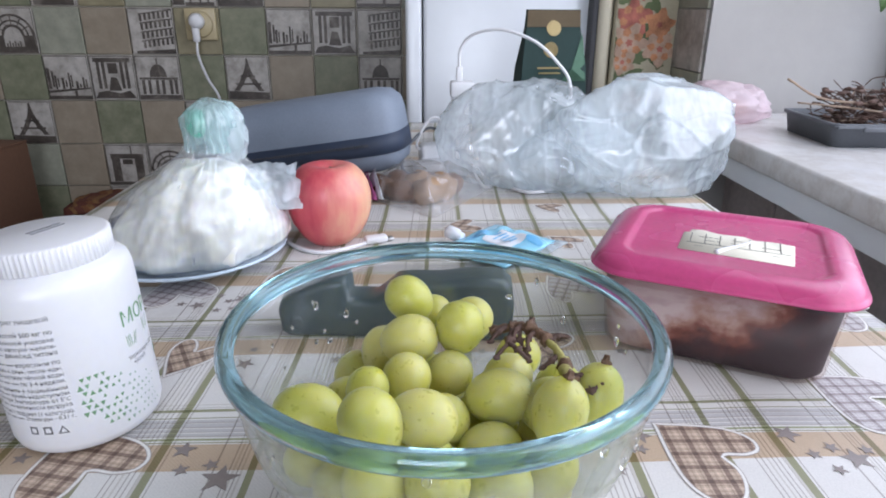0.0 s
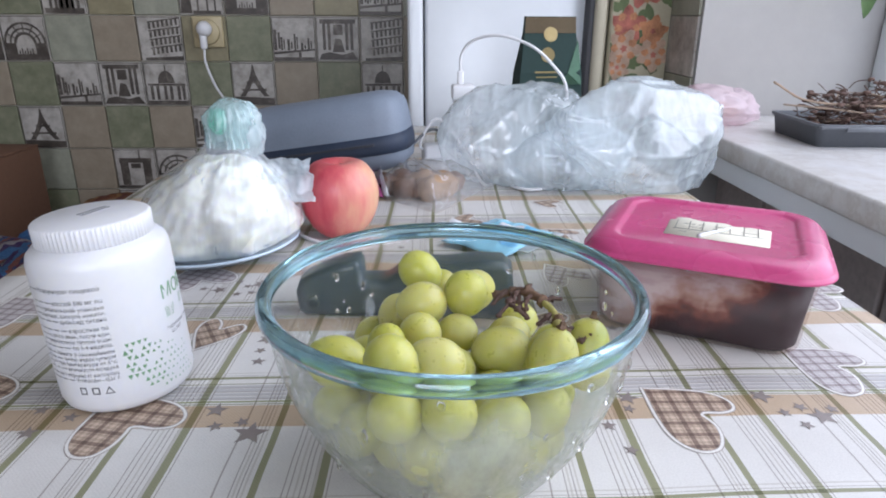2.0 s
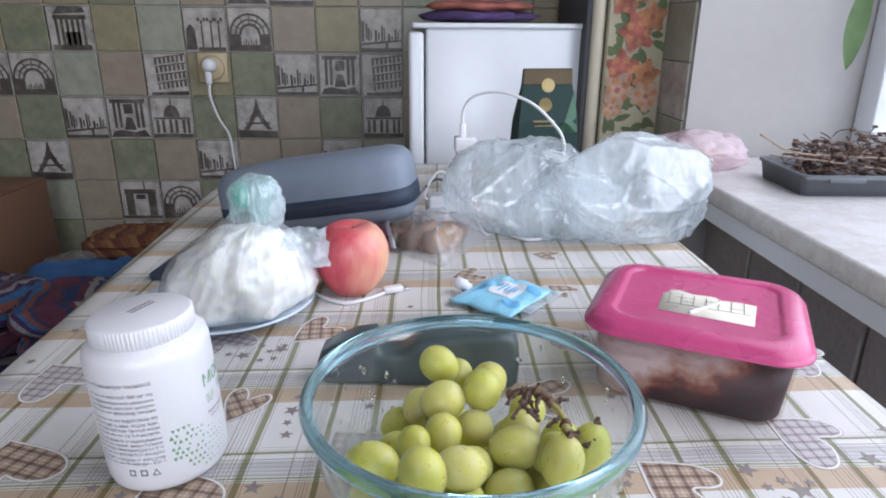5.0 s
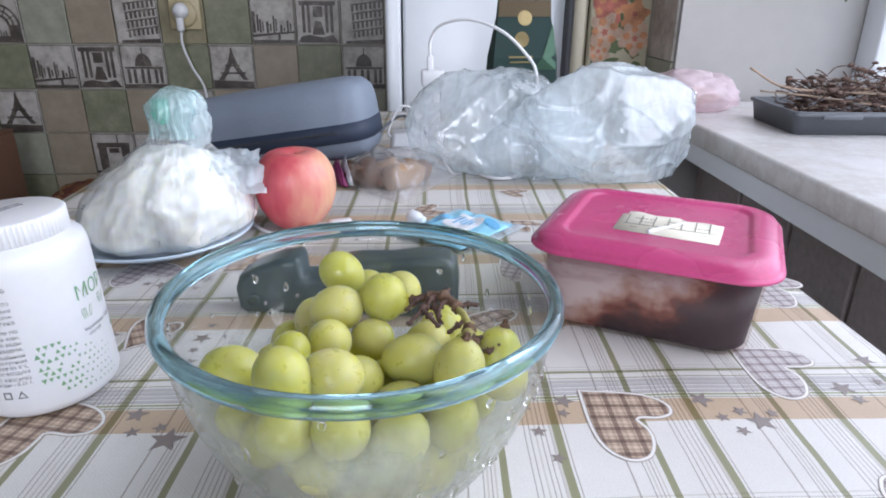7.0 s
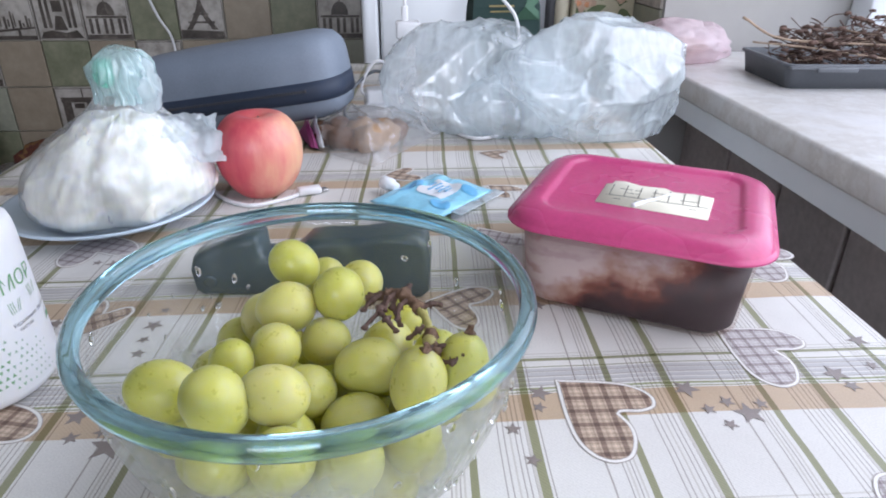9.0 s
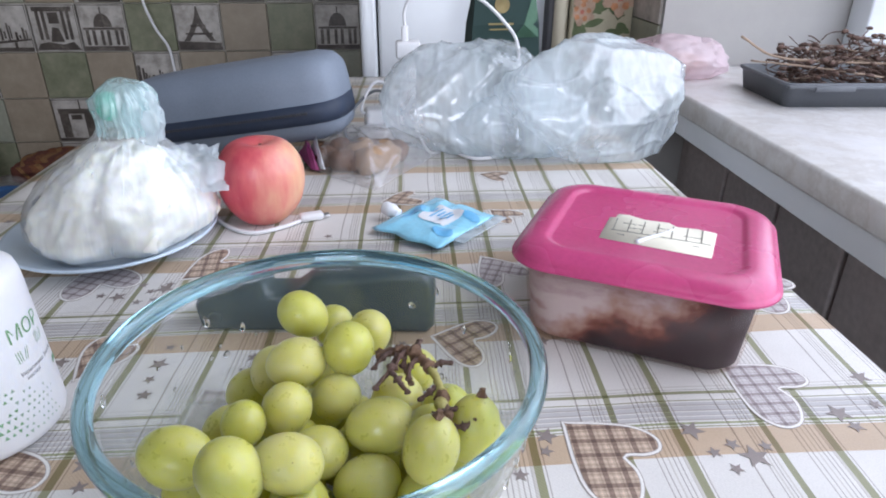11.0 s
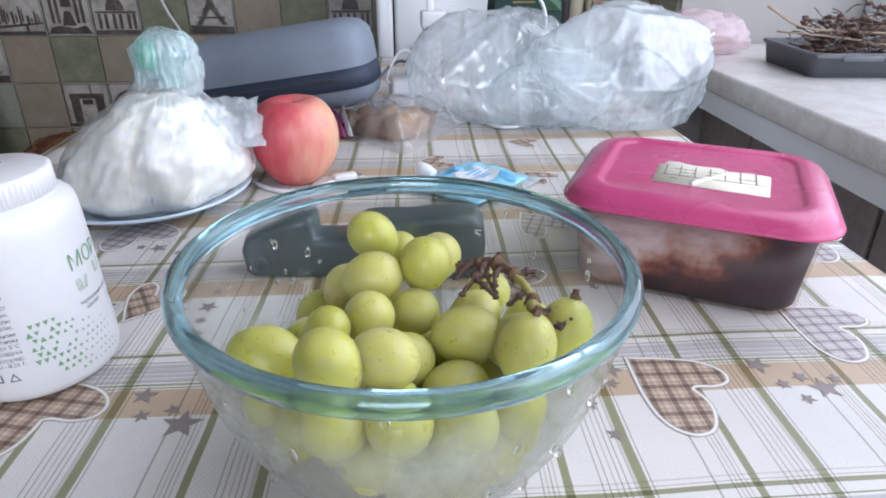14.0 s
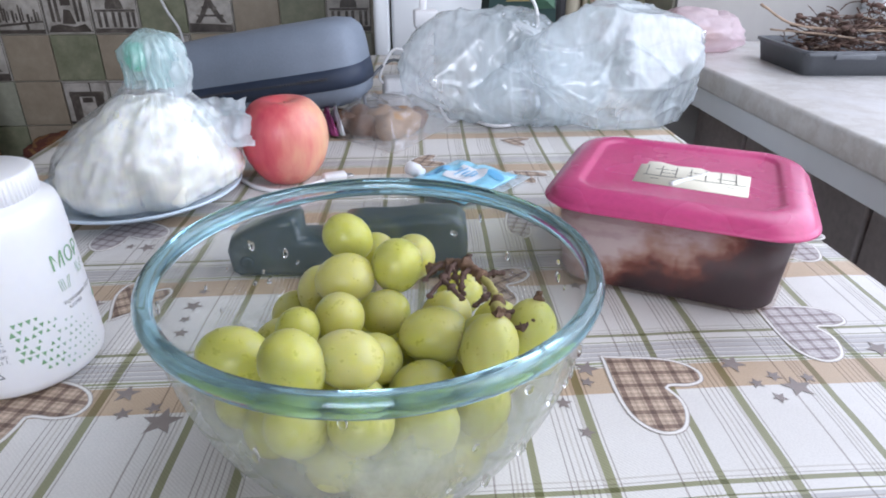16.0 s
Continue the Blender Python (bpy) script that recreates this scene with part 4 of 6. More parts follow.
part("film", crumple((0.09, 0.06, 0.05), (0, 0, 0.045), 26, 4, 5, -0.044), "nutfilm", wr_)

# ---- table ----
table = thing("table", (0, 0.62, 0), "wooden kitchen table under a printed cloth", "table")
part("tabletop", box(0.80, 1.68, 0.026, (0, 0.0, T - 0.030), 0.004), "wood", table)
for px in (-0.35, 0.35):
    for py in (-0.77, 0.77):
        part("leg", box(0.05, 0.05, T - 0.03, (px, py, 0), 0.004), "wood", table)
for px in (-0.35, 0.35):
    part("apron", box(0.02, 1.49, 0.09, (px, 0, T - 0.12), 0.002), "wood", table)
for py in (-0.77, 0.77):
    part("apron", box(0.65, 0.02, 0.09, (0, py, T - 0.12), 0.002), "wood", table)

cloth = thing("tablecloth", (0, 0, T), "white oilcloth with green stripes, beige bands, hearts and stars", "tablecloth")
b = bmesh.new()
hx, y0, y1 = 0.405, -0.225, 1.466
xs = [-hx - 0.010 - 0.004 * k for k in range(5, 0, -1)] + [-hx - 0.007, -hx - 0.002] + [-hx + 2 * hx * k / 40 for k in range(1, 40)] + [hx + 0.002, hx + 0.007] + [hx + 0.010 + 0.004 * k for k in range(1, 6)]
grid = []
ny = 84
for i in range(ny + 1):
    y = y0 + (y1 - y0) * i / ny
    line = []
    for x in xs:
        o = abs(x) - hx
        z = 0.0
        if o > 0:
            z = -0.001 if o < 0.003 else (-0.006 if o < 0.009 else -0.010 - (o - 0.010) * 4.5)
            x = math.copysign(hx + min(o, 0.009) + max(0, o - 0.010) * 0.5 * (1 + 0.7 * math.sin(y * 26)), x)
        line.append(b.verts.new((x, y, z)))
    grid.append(line)
for r0, r1 in zip(grid, grid[1:]):
    for k in range(len(xs) - 1):
        b.faces.new((r0[k], r0[k + 1], r1[k + 1], r1[k]))
r = bmesh.ops.extrude_face_region(b, geom=list(b.faces))
bmesh.ops.translate(b, vec=(0, 0, -0.0012), verts=[v for v in r["geom"] if isinstance(v, bmesh.types.BMVert)])
bmesh.ops.recalc_face_normals(b, faces=b.faces)
part("cloth_sheet", b, "cloth", cloth)


def heart_outline(notch, wr, hr, wl, hl, n=30):
    """Tip at the origin, lobes towards +y; the right and left lobe have their own width and length."""
    side = ((0, 0), (0.30, 0.17), (0.62, 0.36), (0.90, 0.57), (1.0, 0.76), (0.92, 0.92), (0.66, 1.0), (0.34, 0.94), (0.11, 0.82))
    right = spline([(x * wr, y * hr, 0) for x, y in side] + [(0, notch, 0)], n)
    left = spline([(-x * wl, y * hl, 0) for x, y in side] + [(0, notch, 0)], n)
    return [(p.x, p.y) for p in right] + [(p.x, p.y) for p in left[-2:0:-1]]


def inset(pts, d):
    """The outline drawn in by d along its normals."""
    out = []
    n = len(pts)
    for k in range(n):
        (x0, y0), (x1, y1), (x2, y2) = pts[k - 1], pts[k], pts[(k + 1) % n]
        tx, ty = x2 - x0, y2 - y0
        q = math.hypot(tx, ty) or 1.0
        out.append((x1 - ty / q * d, y1 + tx / q * d))
    return out


def heart(x, y, ang, notch, wr, hr, wl, hl, kind):
    """A heart print with its tip at (x, y); ang is the way from the tip to the lobes."""
    line = heart_outline(notch, wr, hr, wl, hl)
    o = part("heart_print", flat(line, 0.0, 0.00012), "print_line", cloth, "heart print with a check filling", smooth=False)
    o.matrix_basis = pose(x, y, 0.0002, 0, 0, ang - 90)
    part("white_border", flat(inset(line, 0.0006), 0.00012, 0.0001), "print_white", o, smooth=False)
    part("inner_line", flat(inset(line, 0.0024), 0.00022, 0.0001), "print_line", o, smooth=False)
    part("check", flat(inset(line, 0.0029), 0.00032, 0.0001), kind, o, smooth=False)


HEARTS = (
    (0.160, 0.346, -47, 0.047, 0.042, 0.071, 0.030, 0.060, "heart_brown"), (0.290, 0.399, -45, 0.043, 0.043, 0.065, 0.029, 0.057, "heart_grey"),
    (0.358, 0.532, -45, 0.043, 0.043, 0.065, 0.029, 0.057, "heart_grey"), (0.335, 0.180, 127, 0.056, 0.040, 0.074, 0.040, 0.074, "heart_grey"),
    (-0.366, 0.518, -54, 0.051, 0.036, 0.068, 0.036, 0.064, "heart_grey"), (-0.336, 0.394, -65, 0.051, 0.036, 0.069, 0.042, 0.070, "heart_brown"),
    (-0.171, 0.408, 72, 0.040, 0.021, 0.053, 0.022, 0.057, "heart_brown"), (-0.204, 0.353, -58, 0.051, 0.038, 0.069, 0.034, 0.065, "heart_brown"),
    (-0.140, 0.553, 50, 0.048, 0.030, 0.060, 0.026, 0.069, "heart_brown"), (-0.226, 0.594, -65, 0.048, 0.034, 0.068, 0.034, 0.066, "heart_grey"),
    (0.081, 0.449, -12, 0.037, 0.036, 0.046, 0.030, 0.053, "heart_brown"), (0.138, 0.586, -66, 0.044, 0.026, 0.060, 0.026, 0.058, "heart_grey"),
    (0.038, 0.730, 22, 0.038, 0.026, 0.050, 0.022, 0.053, "heart_brown"), (0.163, 0.822, -18, 0.034, 0.022, 0.042, 0.020, 0.044, "heart_brown"),
    (0.161, 0.702, -45, 0.032, 0.022, 0.046, 0.020, 0.044, "heart_brown"), (-0.078, 0.396, -50, 0.042, 0.036, 0.055, 0.030, 0.055, "heart_grey"),
)
for row in HEARTS:
    heart(*row)


def star(x, y, r, turn):
    pts = []
    for k in range(10):
        q = r if k % 2 == 0 else r * 0.42
        a = math.pi * k / 5 + turn
        pts.append((q * math.cos(a), q * math.sin(a)))
    o = part("star_print", flat(pts, 0.0, 0.00012), "print_star", cloth, smooth=False)
    o.location = (x, y, 0.0003)


rs = random.Random(11)
STARS = ((0.270, 0.307, 10), (0.241, 0.332, 9), (0.254, 0.298, 5), (0.247, 0.312, 5), (0.261, 0.318, 5.5), (0.148, 0.333, 8), (0.145, 0.320, 5), (0.121, 0.327, 5), (0.126, 0.302, 5.5), (0.133, 0.277, 5), (0.345, 0.341, 9), (0.348, 0.328, 6),
         (0.375, 0.348, 5), (0.168, 0.437, 6), (0.384, 0.377, 8), (0.281, 0.315, 5), (-0.117, 0.426, 8), (-0.118, 0.408, 5), (-0.116, 0.391, 6), (-0.115, 0.447, 5), (-0.147, 0.539, 9), (-0.151, 0.520, 5), (-0.183, 0.527, 8), (-0.168, 0.547, 5),
         (-0.158, 0.535, 5), (-0.198, 0.530, 5), (-0.181, 0.555, 5), (-0.164, 0.517, 5), (-0.145, 0.547, 5), (-0.129, 0.328, 8), (-0.109, 0.314, 5.5), (-0.101, 0.302, 12), (-0.125, 0.310, 5.5), (-0.244, 0.332, 6), (-0.221, 0.323, 6), (-0.240, 0.307, 7),
         (-0.379, 0.591, 6), (-0.389, 0.523, 6), (-0.189, 0.433, 7), (-0.161, 0.421, 5), (-0.013, 0.640, 5), (-0.05, 0.43, 6), (0.0, 0.44, 5), (-0.02, 0.41, 5), (0.06, 0.44, 5), (0.30, 0.57, 7), (0.33, 0.59, 6), (-0.36, 0.70, 6), (-0.37, 0.98, 6), (-0.34, 1.0, 5))
for x, y, r in STARS:
    star(x, y, r * 0.001, rs.uniform(0, 6.28))

# ---- glass bowl with grapes ----
BX, BY = 0.023, 0.274
bowl = thing("glass_bowl", (BX, BY, T), "clear glass bowl with a thick teal rim, full of grapes", "bowl")
R_RIM, H_RIM = 0.1022, 0.114


def bowl_r(z):
    """Outer radius of the bowl at height z."""
    s = max(0.0, min(1.0, z / H_RIM))
    return 0.050 + (R_RIM - 0.055) * (1 - (1 - s) ** 2.15) if s > 0 else 0.05


prof = [(0.0, 0.004), (0.040, 0.004), (0.044, 0.0015), (0.048, 0.0015), (0.052, 0.006)] + [(bowl_r(z), z) for z in [0.010 + k * 0.0062 for k in range(16)]] + [(R_RIM - 0.0055, 0.1065)]
inner = [(R_RIM - 0.0095, 0.1065)] + [(bowl_r(z) - 0.004, z) for z in [0.103 - k * 0.0062 for k in range(15)]] + [(0.044, 0.010), (0.03, 0.0085), (0.0, 0.008)]
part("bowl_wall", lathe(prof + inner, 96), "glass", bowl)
ring = [(R_RIM - 0.0046 + 0.0044 * math.cos(a) * (1.0 if math.cos(a) > 0 else 0.85), 0.110 + 0.0053 * math.sin(a)) for a in [2 * math.pi * k / 14 for k in range(15)]]
part("rim", lathe(ring, 128), "glass_rim", bowl, "thick rounded teal glass rim")
rd = random.Random(3)
for k in range(84):
    a, z = rd.uniform(0, 2 * math.pi), rd.uniform(0.035, 0.100)
    r = rd.uniform(0.0009, 0.0024)
    side = rd.choice((-1, 1))
    q = bowl_r(z) - (0.0045 if side < 0 else -0.0003)
    o = part("water_drop", blob((r * 0.5, r * rd.uniform(0.7, 1.1), r * rd.uniform(0.9, 1.7)), 2, 0.35, 300, k), "water", bowl)
    o.matrix_basis = pose(q * math.cos(a), q * math.sin(a), z, 0, 0, math.degrees(a))


def grape_mesh():
    b = lathe([(0.0, -1.0)] + [(math.sin(math.pi * k / 14) * (1 - 0.05 * math.cos(math.pi * k / 14)), -math.cos(math.pi * k / 14)) for k in range(1, 14)] + [(0.0, 1.0)], 20)
    me = bpy.data.meshes.new("grape")
    b.to_mesh(me)
    b.free()
    me.materials.append(M["grape"])
    me.shade_smooth()
    return me


GRAPE = grape_mesh()
cap_b = lathe([(0.0, 0.0), (0.0022, 0.0002), (0.0025, 0.001), (0.0014, 0.0022), (0.0012, 0.004), (0.0, 0.0042)], 8, lambda a, i: 1 + 0.3 * math.sin(3 * a + i))
CAP = bpy.data.meshes.new("cap")
cap_b.to_mesh(CAP)
cap_b.free()
CAP.materials.append(M["stem"])

# the grapes on top: place, half width, half length, long axis
TOP = [
    ((0.0064, 0.3317, 0.8462), 0.0132, 0.0152, (-0.75, 0.1, 0.6)), ((0.0325, 0.2995, 0.8450), 0.0136, 0.0146, (0.1, 0.3, 1)), ((0.0067, 0.2950, 0.8408), 0.0137, 0.0158, (1, 0.1, 0.15)),
    ((0.0262, 0.2843, 0.8270), 0.0122, 0.0132, (1, 0.1, 0.4)), ((0.0054, 0.2674, 0.8351), 0.0128, 0.0132, (0.3, 0.2, 1)), ((-0.0121, 0.2570, 0.8359), 0.0106, 0.0118, (0.3, 0.2, 1)),
    ((-0.0355, 0.2375, 0.8372), 0.0140, 0.0166, (1, -0.1, -0.25)), ((-0.0075, 0.2165, 0.8470), 0.0134, 0.0158, (-0.45, 0.1, 1)), ((0.0128, 0.2240, 0.8436), 0.0130, 0.0152, (1, 0.0, -0.3)),
    ((0.0215, 0.2490, 0.8250), 0.0128, 0.0142, (0.6, 0.4, -0.4)), ((0.0487, 0.2590, 0.8300), 0.0140, 0.0172, (1, 0.1, 0.0)), ((0.0700, 0.2310, 0.8405), 0.0128, 0.0166, (0.20, 0.1, 1)),
    ((0.0890, 0.2440, 0.8390), 0.0125, 0.0166, (0.25, 0.2, 1)), ((0.0410, 0.3310, 0.8330), 0.0128, 0.0142, (0.5, 0.2, 1)),
    ((0.0654, 0.3120, 0.8200), 0.0125, 0.0140, (0.5, 0.4, 0.2)), ((0.0425, 0.2390, 0.8150), 0.0138, 0.0160, (1, 0.2, 0.1)), ((-0.0220, 0.3090, 0.8130), 0.0128, 0.0136, (0.5, 0.2, 0.4)),
    ((0.0800, 0.2760, 0.8220), 0.0130, 0.0145, (0.3, 0.5, 0.4)), ((0.0200, 0.3480, 0.8280), 0.0120, 0.0130, (0.3, 0.5, 0.4)), ((0.0560, 0.2860, 0.8230), 0.0130, 0.0145, (0.8, 0.5, 0.2)),
    ((-0.0070, 0.3060, 0.8280), 0.0130, 0.0145, (0.2, 0.5, 0.9)), ((-0.0240, 0.2720, 0.8200), 0.0125, 0.0140, (0.6, 0.5, 0.2)), ((0.0380, 0.2660, 0.8120), 0.0128, 0.0140, (0.4, 0.7, 0.2)),
]
rg = random.Random(21)
pile = [(Vector(p), a * 0.94, c * 0.95, Vector(d).normalized(), True) for p, a, c, d in TOP]
# the rest settle below them, against the wall of the bowl and each other
low = []
tries = 0
while len(low) < 70 and tries < 60000:
    tries += 1
    z = rg.uniform(0.021, 0.080)
    a, rr = rg.uniform(0, 2 * math.pi), math.sqrt(rg.random())
    lim = bowl_r(z) - 0.0172
    p = Vector((BX + lim * rr * math.cos(a), BY + lim * rr * math.sin(a), T + z))
    if p.y > BY - 0.005 and z > 0.046 or (p.x < BX - 0.03 and z > 0.056):
        continue
    if all((p - q[0]).length > 0.0222 for q in pile) and all((p - q).length > 0.0212 for q in low):
        low.append(p)
for p in low:
    pile.append((p, rg.uniform(0.0118, 0.0130), rg.uniform(0.0130, 0.0150), Vector((rg.uniform(-1, 1), rg.uniform(-1, 1), rg.uniform(-1, 1))).normalized(), False))
for i, (p, a, c, d, seen) in enumerate(pile):
    g = new("grape", GRAPE)
    rot = d.to_track_quat("Z", "Y").to_matrix().to_4x4()
    g.matrix_basis = Matrix.Translation(p) @ rot @ pose(0, 0, 0, 0, 0, rg.uniform(0, 360)) @ Matrix.Diagonal((a, a * rg.uniform(0.97, 1.03), c, 1))
    tagged(g, "plump yellow-green grape with small brown specks" if seen else "green grape lower in the glass bowl", "grape", "grapes in the bowl")
    if i in (6, 11, 12, 25, 28, 34, 39, 44):
        s = new("stem_cap", CAP)
        s.parent = g
        s.matrix_basis = pose(0, 0, 0.985) @ Matrix.Diagonal((1 / a, 1 / a, 1 / c, 1))

stem = thing("dry_bunch_stalk", (0.001, -0.002, -0.0035), "dry brown branching grape stem lying on the grapes", "stem")
def woody(r0, r1, knots):
    """A radius that tapers and swells at its knots."""
    return lambda u: r0 + (r1 - r0) * u + sum(0.0011 * math.exp(-((u - k) / 0.05) ** 2) for k in knots)


part("branch", tube([(0.046, 0.290, 0.851), (0.057, 0.289, 0.855), (0.065, 0.283, 0.857), (0.071, 0.272, 0.856)],
                    woody(0.0020, 0.0024, (0.05, 0.33, 0.62, 0.97)), 10, 34, 0.35, seed=41), "stem", stem)
part("green_stretch", tube([(0.071, 0.272, 0.856), (0.0735, 0.265, 0.8555), (0.075, 0.257, 0.854)],
                           woody(0.0017, 0.0020, (1.0,)), 10, 16, 0.16, seed=42), "stem_green", stem, "greenish fresh stretch of the stem")
part("bud", blob((0.0032, 0.0040, 0.0028), 3, 0.0006, 400, seed=4, at=(0.0745, 0.250, 0.8535)), "stem_green", stem)
part("branch", tube([(0.075, 0.257, 0.854), (0.076, 0.248, 0.853), (0.077, 0.240, 0.850), (0.0775, 0.235, 0.847)],
                    woody(0.0024, 0.0016, (0.1, 0.5, 0.95)), 10, 24, 0.35, seed=43), "stem", stem)
side = [[(0.076, 0.247, 0.853), (0.084, 0.246, 0.853), (0.092, 0.244, 0.850)],
        [(0.057, 0.289, 0.855), (0.053, 0.275, 0.855), (0.046, 0.265, 0.852)],
        [(0.053, 0.273, 0.855), (0.056, 0.266, 0.855), (0.060, 0.260, 0.853)],
        [(0.065, 0.283, 0.857), (0.066, 0.288, 0.858), (0.067, 0.293, 0.857)],
        [(0.076, 0.246, 0.853), (0.071, 0.244, 0.853), (0.065, 0.243, 0.850)],
        [(0.071, 0.272, 0.856), (0.076, 0.275, 0.857), (0.081, 0.276, 0.856)],
        [(0.061, 0.287, 0.857), (0.057, 0.281, 0.857), (0.055, 0.275, 0.855)],
        [(0.067, 0.280, 0.857), (0.062, 0.274, 0.857), (0.061, 0.268, 0.854)],
        [(0.054, 0.289, 0.855), (0.049, 0.284, 0.855), (0.045, 0.280, 0.852)],
        [(0.077, 0.240, 0.850), (0.083, 0.238, 0.851), (0.088, 0.240, 0.853)], [(0.0745, 0.262, 0.855), (0.070, 0.258, 0.854), (0.066, 0.257, 0.851)],
        [(0.060, 0.288, 0.856), (0.059, 0.279, 0.853), (0.062, 0.272, 0.848)]]
for k, ps in enumerate(side):
    t = part("twig", tube(ps, woody(0.0013, 0.0009, (0.5,)), 8, 16, 0.4, seed=50 + k), "twig", stem)
    part("twig_end", blob((0.0016, 0.0014, 0.0012), 2, 0.5, 700, seed=k, at=ps[-1]), "twig", t)

# ---- white jar ----
jar = thing("jar", (-0.196, 0.373, T), "white plastic capsule jar with a ribbed screw cap and printed text", "jar", rz=0)
jar.matrix_basis = pose(-0.1985, 0.364, T + 0.0021, 0, -2.9, 0) @ Matrix.Diagonal((0.945, 0.945, 0.985, 1))
JR = 0.0455
prof = [(0.0, 0.002), (0.038, 0.002), (0.041, 0.0), (0.0438, 0.0025), (0.0452, 0.007), (JR, 0.02), (JR, 0.095), (0.0453, 0.1005), (0.0440, 0.1055), (0.0405, 0.1092), (0.0355, 0.1108), (0.034, 0.112), (0.034, 0.116), (0.0, 0.116)]
part("body", lathe(prof, 96), "jar", jar)
rib = lambda a, i: 1 + (0.028 * (1 if math.sin(a * 76) > 0 else 0) if i in (2, 3) else 0)
cap = [(0.0, 0.1105), (0.0345, 0.1105), (0.0364, 0.1113), (0.0364, 0.1236), (0.0364, 0.1246), (0.0350, 0.1253), (0.0, 0.1254)]
part("cap", lathe(cap, 456, rib), "jar", jar, "ribbed white screw cap")


def text_mesh(body, size, align="RIGHT"):
    cu = bpy.data.curves.new("line", "FONT")
    cu.body, cu.size, cu.align_x = body, size, align
    cu.resolution_u = 2
    o = bpy.data.objects.new("line", cu)
    scene.collection.objects.link(o)
    bpy.context.view_layer.update()
    me = bpy.data.meshes.new_from_object(o.evaluated_get(bpy.context.evaluated_depsgraph_get()))
    bpy.data.objects.remove(o)
    b = bmesh.new()
    b.from_mesh(me)
    bpy.data.meshes.remove(me)
    return b


def wrap(b, ang, z, r=JR + 0.0003):
    """Bends a flat print round the jar; ang is the angle of its origin, in degrees."""
    bmesh.ops.subdivide_edges(b, edges=[e for e in b.edges if e.calc_length() > 0.006], cuts=2)
    for v in b.verts:
        a = radians(ang) + v.co.x / r
        v.co = Vector((r * math.cos(a), r * math.sin(a), z * 1.1 + v.co.y))
    return b


# printed lines, each ending at the same margin; unreadable runs are bars
LINES = ((0.0765, "Концентрат пищевой", 0.0042), (0.0685, "массой 500 мг по", 0.0040), (0.0640, "потребительской упаковке", 0.0036), (0.0600, "порошок, капсула желати-", 0.0036), (0.0560, "диоксид титана", 0.0040),
         (0.0500, "взрослым по", 0.0040), (0.0460, "1 раз в день, после еды,", 0.0036), (0.0420, "количеством тёплой воды", 0.0036), (0.0380, "по 3-4 недели.", 0.0038),
         (0.0335, "хранить в защищённом", 0.0036), (0.0298, "лучей, недоступном", 0.0036), (0.0261, "при температуре от 5°C", 0.0036), (0.0224, "влажности воздуха", 0.0036),
         (0.0180, "на 1 порцию (1 капсула):", 0.0037), (0.0145, "Углеводы - 0,21 г.", 0.0036))
EDGE = -69.0
for z, body, size in LINES:
    z = 0.0235 + (z - 0.0145) * 0.911
    line = text_mesh(body, size)
    left = min(v.co.x for v in line.verts)
    part("printed_line", wrap(line, EDGE, z), "ink", jar, smooth=False)
    # the start of each line turns out of sight: short bars
    x = left - 0.0015
    while x > -0.052:
        w = min(0.0048, x + 0.054)
        q = bmesh.new()
        bmesh.ops.create_grid(q, x_segments=4, y_segments=1, size=0.5)
        bmesh.ops.scale(q, vec=(w, size * 0.16, 1), verts=q.verts)
        bmesh.ops.translate(q, vec=(x - w / 2, size * 0.27, 0), verts=q.verts)
        part("unread_word", wrap(q, EDGE, z), "ink", jar, smooth=False)
        x -= w + 0.0014
# recycling marks: a triangle, a box and a cup sign
for ang, pts in ((-80, ((-0.0032, 0), (0.0032, 0), (0, 0.0055))), (-91, ((-0.0026, 0), (0.0026, 0), (0.0026, 0.0052), (-0.0026, 0.0052))), (-102, ((-0.0024, 0), (0.0024, 0), (0.0024, 0.0052), (-0.0024, 0.0052)))):
    b = bmesh.new()
    o2 = [b.verts.new((x, y, 0)) for x, y in pts]
    cx, cy = sum(p[0] for p in pts) / len(pts), sum(p[1] for p in pts) / len(pts)
    i2 = [b.verts.new((cx + (x - cx) * 0.62, cy + (y - cy) * 0.62, 0)) for x, y in pts]
    for k in range(len(pts)):
        j = (k + 1) % len(pts)
        b.faces.new((o2[k], o2[j], i2[j], i2[k]))
    part("mark", wrap(b, ang, 0.0150), "ink", jar, smooth=False)
# fading field of green triangles
rt = random.Random(8)
b1, b2 = bmesh.new(), bmesh.new()
for row in range(12):
    for colm in range(13):
        u = colm / 12
        if rt.random() < 0.12 or row > 10.5 - 5 * u + rt.uniform(-1, 1) or row < 1 + 0.5 * (5 - colm) * (colm < 5):
            continue
        s = 0.0016 * (1 - 0.6 * u) * rt.uniform(0.8, 1.15)
        x, z = colm * 0.0040 + (row % 2) * 0.0020, 0.006 + row * 0.0041
        up = rt.choice((1, -1))
        q = bmesh.new()
        q.faces.new([q.verts.new(p) for p in ((x - s, -s * up, 0), (x + s, -s * up, 0), (x, s * up, 0))])
        merge(b1 if u < 0.45 else b2, wrap(q, EDGE + 7, z))
part("triangle_print", b1, "ink_green", jar, smooth=False)
part("triangle_print", b2, "ink_pale", jar, smooth=False)
part("word_mark", wrap(text_mesh("МОР", 0.0135, "LEFT"), -22, 0.0625), "ink_green", jar, smooth=False)
